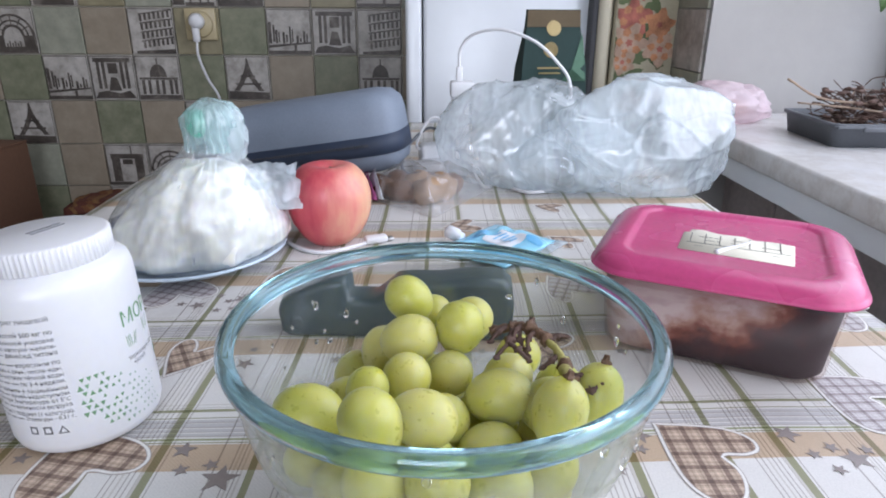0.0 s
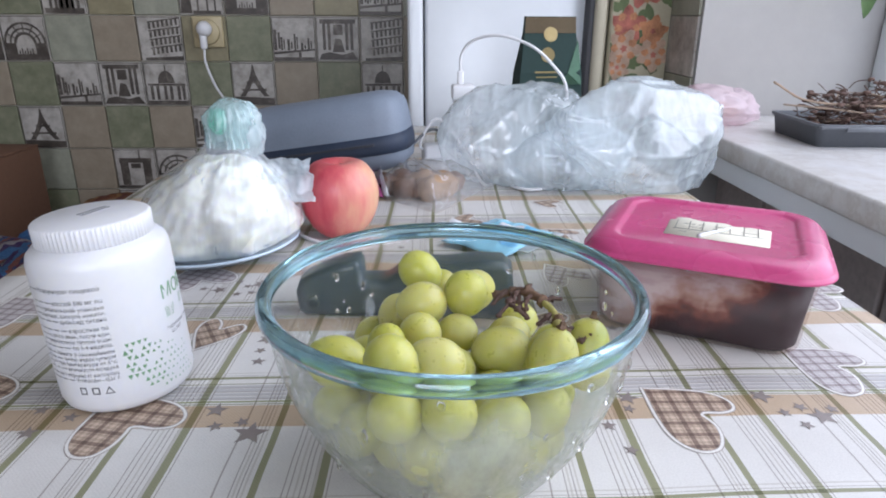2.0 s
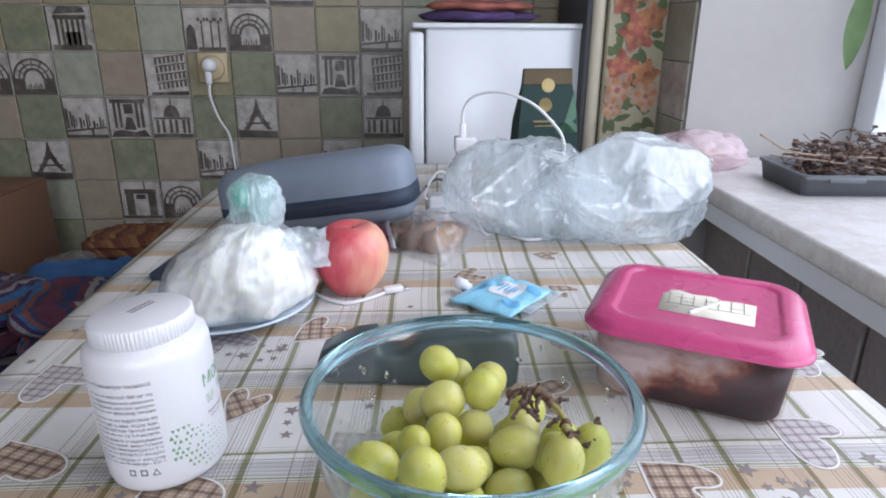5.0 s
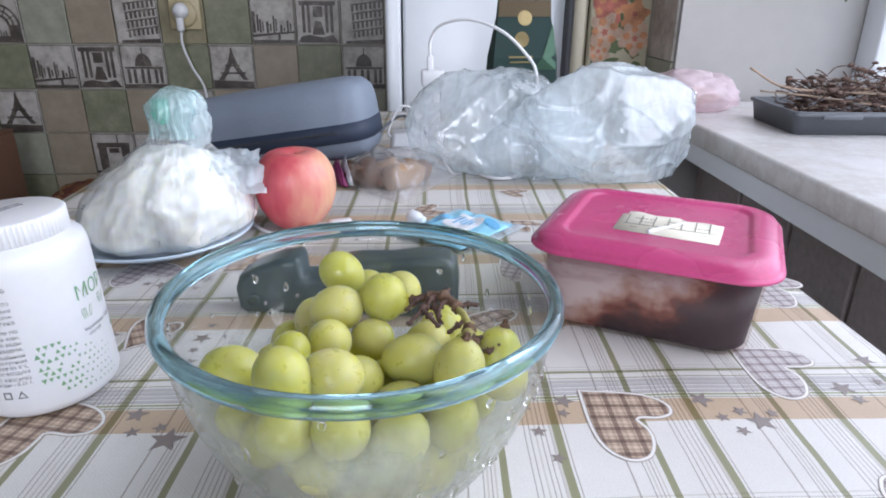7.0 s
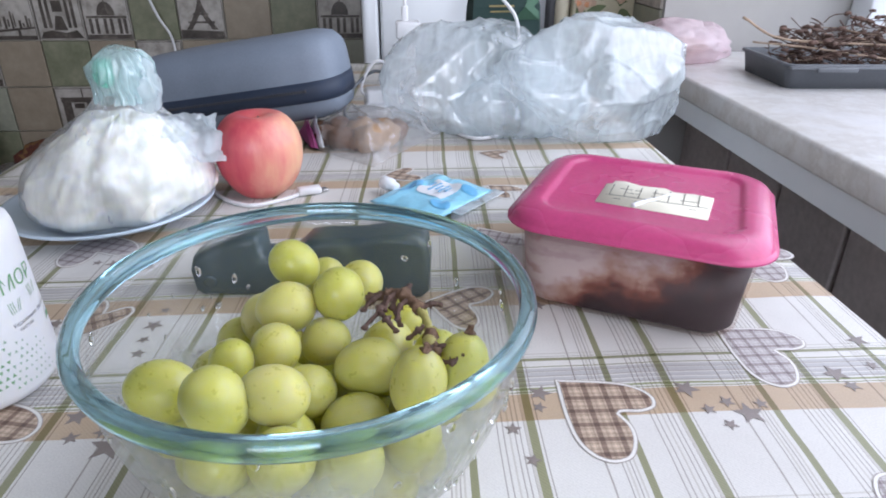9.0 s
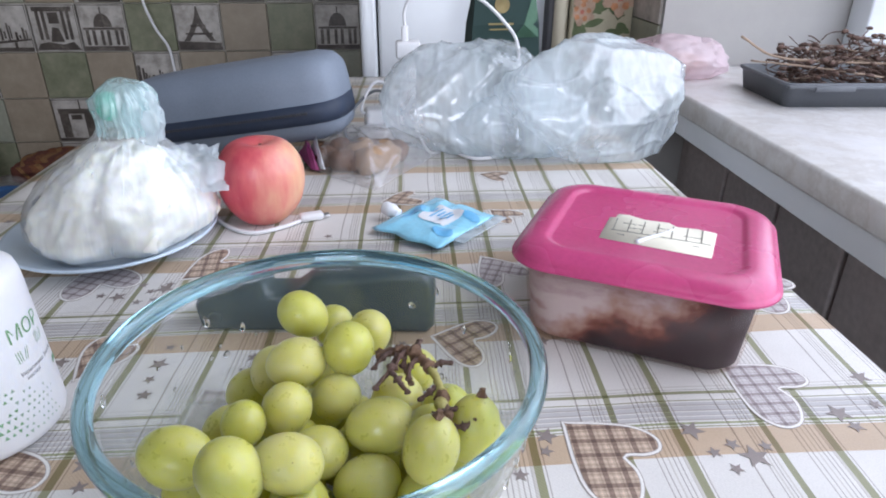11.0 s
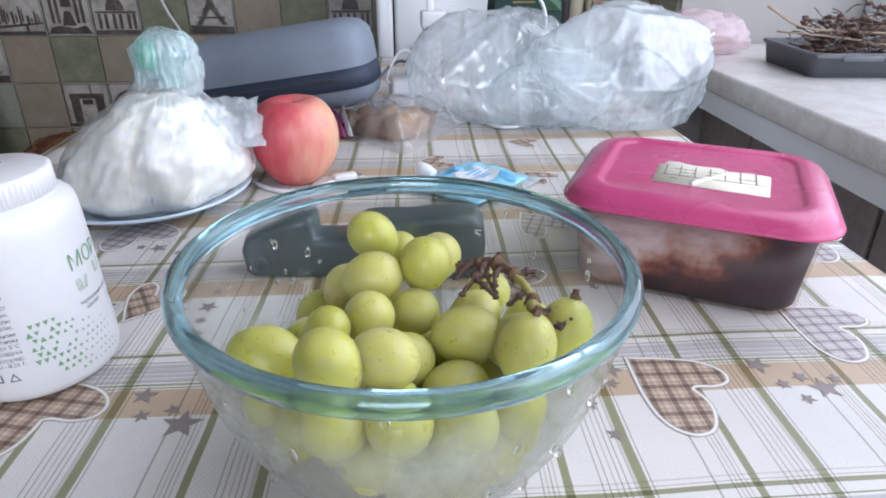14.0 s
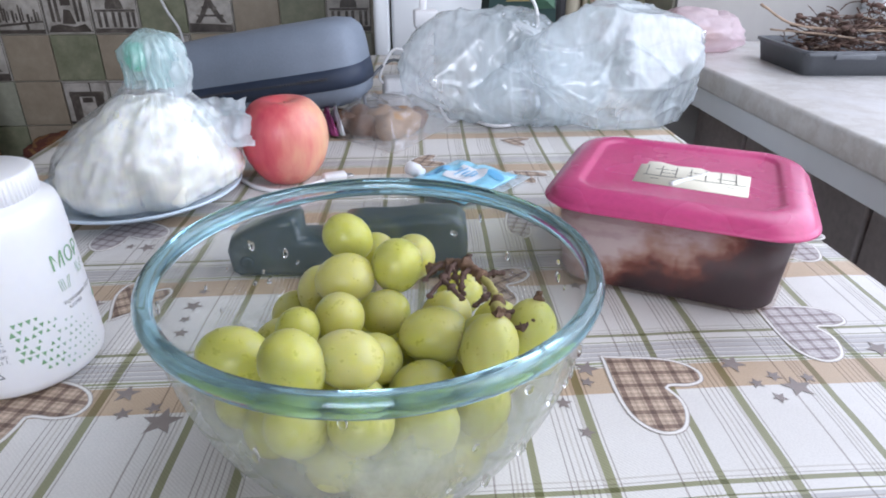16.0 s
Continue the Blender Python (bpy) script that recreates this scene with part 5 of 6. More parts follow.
for ang, z, body in ((-22, 0.0425, "Укрепление"), (-18, 0.0390, "костей"), (6, 0.0425, "Здоровье")):
    part("printed_line", wrap(text_mesh(body, 0.0036, "LEFT"), ang, z), "ink", jar, smooth=False)
for ang, z in ((-15, 0.0500), (8, 0.0530)):
    b = bmesh.new()
    for k in range(5):
        leaf = [(-0.0002, 0), (0.0002, 0), (0.0002, 0.0075), (-0.0002, 0.0075)]
        b.faces.new([b.verts.new((p[0] + (k - 2) * 0.0016 + (0.3 * p[1] if k > 2 else -0.1 * p[1]), p[1], 0)) for p in leaf])
    part("sign", wrap(b, ang, z), "ink_green", jar, smooth=False)
b = bmesh.new()
for k in range(9):
    q = bmesh.new()
    a = radians(40 + k * 25)
    s = 0.0062
    q.faces.new([q.verts.new((0.006 * math.cos(a * 0.5) + s * t * math.cos(a) - w * math.sin(a), 0.011 * k / 9 + s * t * math.sin(a) + w * math.cos(a), 0)) for t, w in ((0, 0), (0.5, 0.0016), (1, 0), (0.5, -0.0016))])
    merge(b, wrap(q, 26, 0.028))
part("leaf_print", b, "ink_green", jar, smooth=False)
b = bmesh.new()
for k in range(2):
    box(0.022, 0.0016, 0.0003, (0.0, -0.002 + 0.004 * k, 0.1254), bm=b)
o = part("date_stamp", b, "ink", jar, smooth=False)
o.matrix_basis = pose(-0.002, 0.008, 0, 0, 0, 62)

# ---- pink-lidded container ----
CX, CY, CR = 0.2560, 0.4760, -27.0
tub = thing("food_container", (CX, CY, T), "clear plastic food container of dark preserves with a pink lid", "container", rz=CR)
LX, LY = 0.186, 0.173


def ring_at(sx, sy, r, z, seg=8):
    return [(x, y, z) for x, y in rounded(sx, sy, r, seg)]


part("tub_wall", loft([ring_at(LX - 0.036, LY - 0.032, 0.022, 0.001), ring_at(LX - 0.028, LY - 0.024, 0.026, 0.005), ring_at(LX - 0.018, LY - 0.016, 0.027, 0.060), ring_at(LX - 0.014, LY - 0.014, 0.027, 0.066)]), "tub", tub, "cloudy clear plastic wall")
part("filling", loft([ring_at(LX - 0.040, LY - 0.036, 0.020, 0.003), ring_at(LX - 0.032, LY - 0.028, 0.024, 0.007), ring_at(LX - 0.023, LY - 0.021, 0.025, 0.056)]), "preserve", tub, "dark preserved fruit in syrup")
lid_loops = [(0.0, 0.0655), (0.0012, 0.0664), (0.0012, 0.0682), (-0.001, 0.0690), (-0.0018, 0.0705), (-0.003, 0.0728), (-0.0052, 0.0749), (-0.0085, 0.0767), (-0.0125, 0.0779), (-0.0165, 0.0785), (-0.0200, 0.0786), (-0.0220, 0.0782), (-0.0238, 0.0772), (-0.0252, 0.0762), (-0.0270, 0.0758), (-0.050, 0.0758)]
b = loft([ring_at(LX - 0.004, LY - 0.004, 0.030, 0.0655)] + [ring_at(LX + 2 * d, LY + 2 * d, max(0.008, 0.034 + d * 0.62), z) for d, z in lid_loops[1:]])
part("lid", b, "lid", tub, "shiny pink plastic lid with a sunken panel")
lab = part("paper_label", flat([(-0.040, -0.017), (0.036, -0.020), (0.038, 0.016), (0.024, 0.018), (0.010, 0.0165), (0.004, 0.021), (-0.014, 0.020), (-0.026, 0.024), (-0.034, 0.023), (-0.035, 0.017), (-0.039, 0.016)], 0, 0.0003), "paper", tub, "torn squared paper label")
lab.matrix_basis = pose(0.009, -0.012, 0.0759, 0, 0, 0) @ Matrix.Diagonal((1.06, 1.3, 1, 1))
for k in range(7):
    part("ruled_line", box(0.0008, 0.019, 0.0002, (-0.033 + k * 0.0102, 0.007, 0.0003)), "ink_brown", lab, smooth=False)
part("ruled_line", box(0.070, 0.0007, 0.0002, (0, -0.0025, 0.0003)), "ink_brown", lab, smooth=False)
b = bmesh.new()
rh = random.Random(4)
for k in range(16):
    box(rh.uniform(0.003, 0.008), 0.0005, 0.0002, (rh.uniform(-0.032, 0.03), rh.choice((-0.008, -0.0125, 0.004, 0.010)), 0.0003), bm=b)
part("pencil_note", b, "ink_brown", lab, smooth=False)
part("tape_fold", tube([(-0.006, -0.034, 0.0772), (0.001, -0.024, 0.0776), (0.010, -0.013, 0.0776), (0.018, 0.001, 0.0772)], lambda s: 0.0019 - 0.001 * s, 6, 12, 0.2), "white", tub)

# ---- plate with a tied bag of curd cheese ----
plate = thing("plate", (-0.223, 0.637, T), "pale blue glazed plate under the bag", "plate")
part("dish", lathe([(r * 1.02, z) for r, z in [(0.0, 0.003), (0.052, 0.003), (0.054, 0.0), (0.058, 0.0), (0.060, 0.004), (0.078, 0.009), (0.094, 0.0165), (0.0965, 0.0185), (0.0955, 0.0200), (0.092, 0.0190), (0.076, 0.0125), (0.06, 0.0085), (0.0, 0.0075)]], 96), "plate", plate)
bag = thing("bag_of_curd", (-0.211, 0.637, T + 0.009), "tied clear bag of white curd cheese on the plate", "bag")
KX, KY = 0.029, -0.022


def lean(b):
    for v in b.verts:
        q = max(0.0, v.co.z / 0.115) ** 1.6
        v.co.x += KX * q
        v.co.y += KY * q
    return b


prof = [(0.0, 0.0), (0.05, 0.0005), (0.070, 0.005), (0.081, 0.014), (0.0840, 0.024), (0.0825, 0.036), (0.0780, 0.050), (0.0690, 0.063), (0.0570, 0.075), (0.0420, 0.086), (0.0270, 0.095), (0.0, 0.100)]
b = lathe([(max(0.0, p.x), p.z) for p in spline([(r, 0, z) for r, z in prof], 70)], 160)
for v in b.verts:
    d = Vector((v.co.x, v.co.y, v.co.z * 0.6)).normalized()
    cleft = math.exp(-((math.atan2(v.co.y, v.co.x) + 1.25 + 6 * v.co.z) / 0.16) ** 2) * min(1.0, v.co.z / 0.02)
    k = -0.003 + 0.011 * noise.noise(v.co * 26) + 0.007 * (0.35 - abs(noise.noise(v.co * 40))) + 0.003 * noise.noise(v.co * 95) - 0.008 * cleft
    v.co += d * k
    v.co.z = max(0.0, v.co.z)
part("curd", lean(b), "curd", bag, "lumpy white curd cheese")
prof = [(0.03, 0.0), (0.06, 0.0012), (0.077, 0.005), (0.0860, 0.014), (0.0885, 0.024), (0.0870, 0.036), (0.0825, 0.050), (0.0740, 0.064), (0.0635, 0.076), (0.0500, 0.087), (0.0390, 0.096), (0.0310, 0.104), (0.0260, 0.111), (0.0235, 0.118)]
rp = random.Random(17)
ph = [rp.uniform(0, 6.28) for _ in range(6)]


def pleat(a, i):
    d = 0.002 + 0.055 * (i / 13) ** 3
    return 1 + d * (abs(math.sin(9 * a + ph[0])) - 0.5) + d * 0.8 * (abs(math.sin(15 * a + ph[1])) - 0.5) + d * 0.3 * math.sin(37 * a + ph[2]) + 0.014 * math.sin(4 * a + i * 0.9)


part("bag_film", lean(lathe(prof, 260, pleat)), "bagfilm", bag, "clear film pleated towards the knot")
tuft = [(0.0240, 0.113), (0.0235, 0.119), (0.0240, 0.126), (0.0255, 0.134), (0.0250, 0.142), (0.0220, 0.149), (0.0160, 0.154), (0.0080, 0.1565), (0.0, 0.157)]
b = lathe(tuft, 160, lambda a, i: 1 + 0.10 * (abs(math.sin(6 * a + 1)) - 0.5) + 0.16 * (abs(math.sin(11 * a + 0.3 * i)) - 0.5) + 0.04 * math.sin(23 * a))
for v in b.verts:
    k = noise.noise(v.co * 70)
    v.co += Vector((0.005 * k, 0.005 * noise.noise(v.co * 70 + Vector((3, 0, 0))), 0.006 * noise.noise(v.co * 60 + Vector((0, 5, 0))))) * min(1.0, (v.co.z - 0.112) / 0.02)
    v.co.x += KX + 0.004
    v.co.y += KY - 0.003
part("knot", b, "knot", bag, "gathered bluish knot of the bag")
part("knot_fold", billow((0.016, 0.012, 0.024), (KX + 0.019, KY - 0.006, 0.126), 8, 4, None, 0.3, 0.5), "bigbag", bag)
part("knot_core", blob((0.010, 0.009, 0.011), 3, 0.4, 90, 6, at=(KX - 0.009, KY - 0.010, 0.138)), "tie", bag, "green tie inside the knot")
# loose corner of the film
b = bmesh.new()
nu, nv = 34, 22
g2 = []
for i in range(nu + 1):
    ln = []
    for j in range(nv + 1):
        s, t = i / nu, j / nv
        p = Vector((0.040 + 0.066 * s, -0.020 + 0.004 * s, 0.092 + 0.004 * s - t * (0.016 + 0.034 * s)))
        k = noise.noise(p * 60) * 0.008 + (0.5 - abs(noise.noise(p * 120))) * 0.008
        ln.append(b.verts.new(p + Vector((k * 0.3, k, k * 0.4))))
    g2.append(ln)
for r0, r1 in zip(g2, g2[1:]):
    for j in range(nv):
        b.faces.new((r0[j], r1[j], r1[j + 1], r0[j + 1]))
bmesh.ops.solidify(b, geom=list(b.faces), thickness=0.0004)
part("loose_corner", b, "bigbag", bag)

# ---- navy wallet behind the plate ----
wa = thing("wallet", (-0.300, 0.790, T), "flat navy blue wallet half hidden behind the bag", "wallet", rz=-8)
part("cover", box(0.090, 0.125, 0.011, (0, 0, 0.0), 0.0045, 3), "zip", wa)
part("edge_seam", box(0.0912, 0.120, 0.0016, (0, 0, 0.0047), 0.0006), "case", wa)

# ---- apple ----
ap = thing("apple", (-0.0845, 0.690, T), "ripe red apple blushed with yellow", "apple")
prof = []
for k in range(33):
    a = math.pi * k / 32
    r = 0.0410 * math.sin(a) ** 0.86 * (1 + 0.07 * -math.cos(a))
    z = 0.0415 - 0.0405 * math.cos(a)
    if k > 25:
        z -= 0.011 * ((k - 25) / 7) ** 2
    if k < 5:
        z += 0.007 * ((5 - k) / 5) ** 2
    prof.append((max(r, 0.0), z))
prof[0], prof[-1] = (0.0, prof[0][1]), (0.0, prof[-1][1])
lo = min(z for _, z in prof)
prof = [(r * 1.09, (z - lo) * 1.21) for r, z in prof]
part("flesh", lathe(prof, 64, lambda a, i: 1 + 0.022 * math.sin(5 * a) * (i < 12) + 0.018 * math.sin(2 * a + 1)), "apple", ap)
part("stalk", tube([(0, 0, 0.075), (0.001, 0.001, 0.081), (0.003, 0.002, 0.085)], 0.0013, 6, 8), "stem", ap)

# ---- white cable round the apple ----
ch = thing("charging_cable", (0, 0, T), "thin white charging cable lying beside the apple", "cable")
part("cord", tube([(-0.160, 0.742, 0.003), (-0.142, 0.698, 0.003), (-0.118, 0.664, 0.0028), (-0.090, 0.648, 0.0028), (-0.064, 0.660, 0.0028), (-0.046, 0.676, 0.0028)], 0.0024, 8, 50), "cable", ch)
pl = part("connector", box(0.026, 0.013, 0.0085, (0, 0, 0.0), 0.003), "cable", ch)
pl.matrix_basis = pose(-0.035, 0.684, 0.0005, 0, 0, 20)
pl2 = part("contact", box(0.009, 0.0085, 0.0028, (0.016, 0, 0.0016), 0.001), "metal", ch)
pl2.matrix_basis = pl.matrix_basis.copy()

# ---- blue pouch ----
po = thing("drink_pouch", (0.100, 0.657, T), "light blue foil pouch with a white spout lying flat", "pouch", rz=-41.5)
b = bmesh.new()
nu, nv = 28, 24
for side in (1, -1):
    g3 = []
    for i in range(nu + 1):
        ln = []
        for j in range(nv + 1):
            s, t = i / nu * 2 - 1, j / nv * 2 - 1
            w = 0.055 * (1 - 0.03 * (s + 1) + 0.02 * math.sin(5 * s)) * (1 - 0.12 * max(0.0, -s - 0.7)) * (1 + 0.03 * math.sin(7 * s + 1))
            th = max(0.0, (1 - s ** 4)) * max(0.0, (1 - t ** 4))
            k = noise.noise(Vector((s * 2.9, t * 2.9, side))) * 0.0062 * th
            ln.append(b.verts.new((s * 0.043, t * w, 0.0068 + side * (0.0062 * th + 0.0003) + (k if side > 0 else 0))))
        g3.append(ln)
    for r0, r1 in zip(g3, g3[1:]):
        for j in range(nv):
            f = (r0[j], r1[j], r1[j + 1], r0[j + 1])
            b.faces.new(f if side > 0 else f[::-1])
bmesh.ops.remove_doubles(b, verts=b.verts, dist=0.0007)
for v in b.verts:
    if v.co.z < 0.0006:
        v.co.z = 0.0006
part("body", b, "pouch", po)
b = lathe([(0.0, 0), (0.0055, 0), (0.0055, 0.006), (0.0075, 0.007), (0.0075, 0.019), (0.006, 0.0205), (0.0, 0.0205)], 20)
o = part("spout", b, "white", po, "white screw spout")
o.matrix_basis = pose(-0.039, -0.016, 0.0105, 0, -82, 0)


def pouch_patch(name, sx, sy, at, m, square=0.0):
    """A printed field, oval or nearly square, that follows the swell of the pouch."""
    bb_ = bmesh.new()
    bmesh.ops.create_grid(bb_, x_segments=12, y_segments=12, size=1.0)
    for v in bb_.verts:
        x, y = v.co.x, v.co.y
        ox, oy = x * math.sqrt(1 - y * y / 2), y * math.sqrt(1 - x * x / 2)
        x, y = (x * square + ox * (1 - square)) * sx / 2 + at[0], (y * square + oy * (1 - square)) * sy / 2 + at[1]
        s, t = x / 0.043, y / 0.053
        th = max(0.0, (1 - s ** 4)) * max(0.0, (1 - t ** 4))
        v.co = Vector((x, y, 0.0071 + 0.0064 * th + noise.noise(Vector((s * 2.9, t * 2.9, 1))) * 0.0062 * th + 0.0006))
    part(name, bb_, m, po)


pouch_patch("label_patch", 0.036, 0.042, (0.004, 0.004), "white", 0.7)
pouch_patch("label_print", 0.014, 0.040, (-0.026, -0.006), "pouch_deep")
pouch_patch("label_print", 0.022, 0.018, (0.028, -0.026), "pouch_deep")
pouch_patch("label_print", 0.020, 0.014, (0.030, 0.022), "pouch_deep")
b = bmesh.new()
for k, (ln, y) in enumerate(((0.020, 0.014), (0.024, 0.008), (0.014, 0.002), (0.020, -0.004), (0.012, -0.009))):
    box(0.0022, ln, 0.0004, (0.006 - y, 0.004, 0.0150), bm=b)
part("print_bar", b, "pouch_deep", po, smooth=False)
part("end_seam", box(0.014, 0.080, 0.0012, (0.0475, 0.014, 0.0062), 0.0004), "bigbag", po, "clear sealed edge")

# ---- bag of dried fruit ----
nb = thing("bag_of_nuts", (0.018, 0.860, T), "small clear bag of brown dried fruit and nuts", "bag")
rn = random.Random(9)
for k, (x, y, s, pale) in enumerate(((-0.050, 0.006, 0.013, 0), (-0.028, -0.010, 0.014, 0), (-0.008, -0.016, 0.012, 0), (0.010, -0.022, 0.017, 1), (0.026, -0.002, 0.017, 1), (0.044, 0.024, 0.013, 0), (-0.034, 0.022, 0.015, 0), (-0.006, 0.012, 0.016, 1), (0.012, 0.030, 0.014, 0), (-0.058, 0.036, 0.012, 0), (0.030, 0.042, 0.012, 0))):
    part("nut", blob((s * 1.12, s * 0.95, s * 0.95), 3, 0.35, 60, k, at=(x, y, s * 0.95 + 0.001), ridge=0.5, rfreq=100), "nut_pale" if pale else "nut", nb)


def bag_sheet(corners, lift, bulge, seed, n=30):
    """A sheet of film between four corners, swelling over what lies below, with a few sharp creases."""
    b = bmesh.new()
    c = [Vector((*p, 0)) for p in corners]
    rows_ = []
    for i in range(n + 1):
        line = []
        for j in range(n + 1):
            s, t = i / n, j / n
            p = c[0] * (1 - s) * (1 - t) + c[1] * s * (1 - t) + c[2] * s * t + c[3] * (1 - s) * t
            w = (max(0.0, math.sin(math.pi * s)) * max(0.0, math.sin(math.pi * t))) ** 0.6
            q = Vector((s * 3.0, t * 3.0, seed))
            p.z = lift + bulge * w * (1 + 0.30 * noise.noise(q)) + 0.010 * w * max(0.0, 0.16 - abs(noise.noise(q * 1.3 + Vector((4, 1, 0))))) / 0.16
            line.append(b.verts.new(p))
        rows_.append(line)
    for r0, r1 in zip(rows_, rows_[1:]):
        for j in range(n):
            b.faces.new((r0[j], r1[j], r1[j + 1], r0[j + 1]))
    return b


BAGC = ((-0.082, 0.085), (-0.066, -0.016), (0.014, -0.092), (0.118, 0.075))
part("film", bag_sheet(BAGC, 0.0016, 0.044, 3.0), "nutfilm", nb, "clear film over the fruit")
part("film", bag_sheet(BAGC, 0.0008, 0.0, 5.0), "nutfilm", nb)
part("label", bag_sheet(((-0.096, 0.056), (-0.070, -0.018), (-0.058, -0.022), (-0.082, 0.060)), 0.004, 0.020, 1.0, 12), "label_purple", nb, "magenta paper label")
part("label_strip", bag_sheet(((-0.082, 0.060), (-0.058, -0.022), (-0.050, -0.026), (-0.072, 0.062)), 0.006, 0.022, 1.0, 12), "white", nb)

# ---- dark green case behind the bowl ----
gc = thing("dark_green_holder", (-0.006, 0.468, T), "dark green moulded plastic case with a notch in its edge", "case", rz=-5)
out = [(-0.092, 0.004), (-0.086, 0.0), (0.086, 0.0), (0.092, 0.006), (0.093, 0.030), (0.091, 0.046), (0.083, 0.053), (0.060, 0.0535), (0.036, 0.0500), (0.012, 0.0495), (0.000, 0.0480), (-0.008, 0.040), (-0.016, 0.034), (-0.036, 0.0335), (-0.037, 0.046), (-0.040, 0.0515),
       (-0.056, 0.049), (-0.076, 0.041), (-0.090, 0.033), (-0.094, 0.022)]
b = bmesh.new()
f = b.faces.new([b.verts.new((x, -0.009, z)) for x, z in out])
r = bmesh.ops.extrude_face_region(b, geom=[f])
bmesh.ops.translate(b, vec=(0, 0.034, 0), verts=[v for v in r["geom"] if isinstance(v, bmesh.types.BMVert)])
bmesh.ops.recalc_face_normals(b, faces=b.faces)
bmesh.ops.bevel(b, geom=[e for e in b.edges if abs(e.verts[0].co.y - e.verts[1].co.y) < 1e-5], offset=0.0085, segments=4, profile=0.5, affect="EDGES", clamp_overlap=True)
part("shell", b, "green_case", gc)
o = part("eyelet", lathe([(0.003, 0), (0.0055, 0), (0.0055, 0.0012), (0.003, 0.0012)], 20), "green_case", gc)
o.matrix_basis = pose(-0.078, -0.009, 0.014, 90)

# ---- grey zipped case ----
zc = thing("zip_case", (-0.152, 0.955, 0.8165), "grey fabric hard case with a black zip", "case", rz=-13)

ends = [(-0.158, 0.30, 0.45), (-0.153, 0.62, 0.72), (-0.142, 0.83, 0.88), (-0.12, 0.94, 0.96), (-0.06, 1.0, 1.0), (0.06, 1.0, 1.0), (0.12, 0.95, 1.0), (0.142, 0.85, 0.93), (0.153, 0.66, 0.78), (0.158, 0.36, 0.5)]
sec = rounded(0.115, 0.112, 0.036, 8)
part("shell", loft([[(x, y * ky, z * kz) for y, z in sec] for x, ky, kz in ends]), "case", zc)
loops = []
for x, ky, kz in ends:
    y = 0.0585 * ky
    loops.append([(x * 1.006, -y, -0.028), (x * 1.006, -y - 0.0008, -0.015), (x * 1.006, -y, -0.002), (x * 1.006, y, -0.002), (x * 1.006, y + 0.0008, -0.015), (x * 1.006, y, -0.028)])
part("zip_tape", loft(loops), "zip", zc, "black zip running round the case")
b = bmesh.new()
for k in range(60):
    x = -0.118 + 0.236 * k / 59
    box(0.0022, 0.0016, 0.0036, (x, -0.0592, -0.0142), bm=b)
part("zip_teeth", b, "dark_gap", zc)
zc.matrix_basis = pose(-0.157, 0.945, 0.8155, 0, -9.5, -13)

# ---- charger, power strip and their cords ----
ps = thing("power_strip", (0.055, 0.995, T), "white plastic power strip half hidden by the bag", "power strip", rz=70)
part("body", box(0.17, 0.046, 0.036, (0, 0, 0), 0.008, 3), "cable", ps)
for k in range(3):
    part("socket_well", lathe([(0.0, 0.0352), (0.015, 0.0352), (0.017, 0.0372), (0.019, 0.0362), (0.019, 0.0352)], 20), "cable", ps).location = (-0.055 + 0.052 * k, 0, 0)
cg = thing("usb_charger", (0.079, 1.010, T + 0.0362), "white usb charger with a cable looping up", "charger")
part("body", box(0.026, 0.026, 0.084, (0, 0, 0), 0.004, 3), "cable", cg)
part("head", box(0.036, 0.030, 0.024, (0.002, -0.001, 0.081), 0.004, 3), "cable", cg)
part("connector", box(0.010, 0.007, 0.024, (-0.002, 0, 0.102), 0.002), "cable", cg)
part("cord", tube([(-0.002, 0, 0.122), (-0.001, 0, 0.150), (0.016, -0.01, 0.172), (0.055, -0.03, 0.180), (0.10, -0.05, 0.166), (0.133, -0.06, 0.138), (0.152, -0.07, 0.108), (0.155, -0.06, 0.05), (0.14, -0.05, -0.030)], 0.0023, 8, 60), "cable", cg)
cd = thing("tangled_cord", (0, 0, T), "thin grey and white cords tangled behind the apple", "cable")
part("cord", tube([(0.045, 0.98, 0.040), (0.012, 0.955, 0.052), (0.030, 0.95, 0.092), (0.052, 0.945, 0.088), (0.085, 0.925, 0.040), (0.108, 0.905, 0.004), (0.14, 0.94, 0.004)], 0.0021, 8, 50), "cable", cd)
part("cord", tube([(0.06, 1.05, 0.050), (0.03, 0.98, 0.075), (0.000, 0.92, 0.060), (-0.008, 0.90, 0.030), (0.03, 0.885, 0.020), (0.08, 0.90, 0.020)], 0.0022, 8, 50), "tray", cd)
part("cord", tube([(0.135, 0.945, 0.004), (0.150, 0.895, 0.0035), (0.172, 0.875, 0.0035), (0.205, 0.893, 0.0035), (0.215, 0.95, 0.004)], 0.0026, 8, 40), "cable", cd)
ad = thing("adapter", (0.036, 0.965, T), "small white plug adapter beside the case", "adapter", rz=12)
part("body", box(0.040, 0.034, 0.055, (0, 0, 0), 0.006, 3), "cable", ad)

# ---- large crumpled bag ----
bb = thing("plastic_bag", (0.0, 0.0, T), "large crumpled clear plastic bag lying on the cloth", "bag")
part("bag_lobe", film_lobe((0.110, 0.074, 0.078), (0.168, 0.950, 0.064), 3, 12, -0.062, 0.03), "bigbag", bb)
part("bag_lobe", film_lobe((0.128, 0.080, 0.081), (0.332, 0.905, 0.070), 23, 16, -0.068, 0.02), "bigbag", bb)
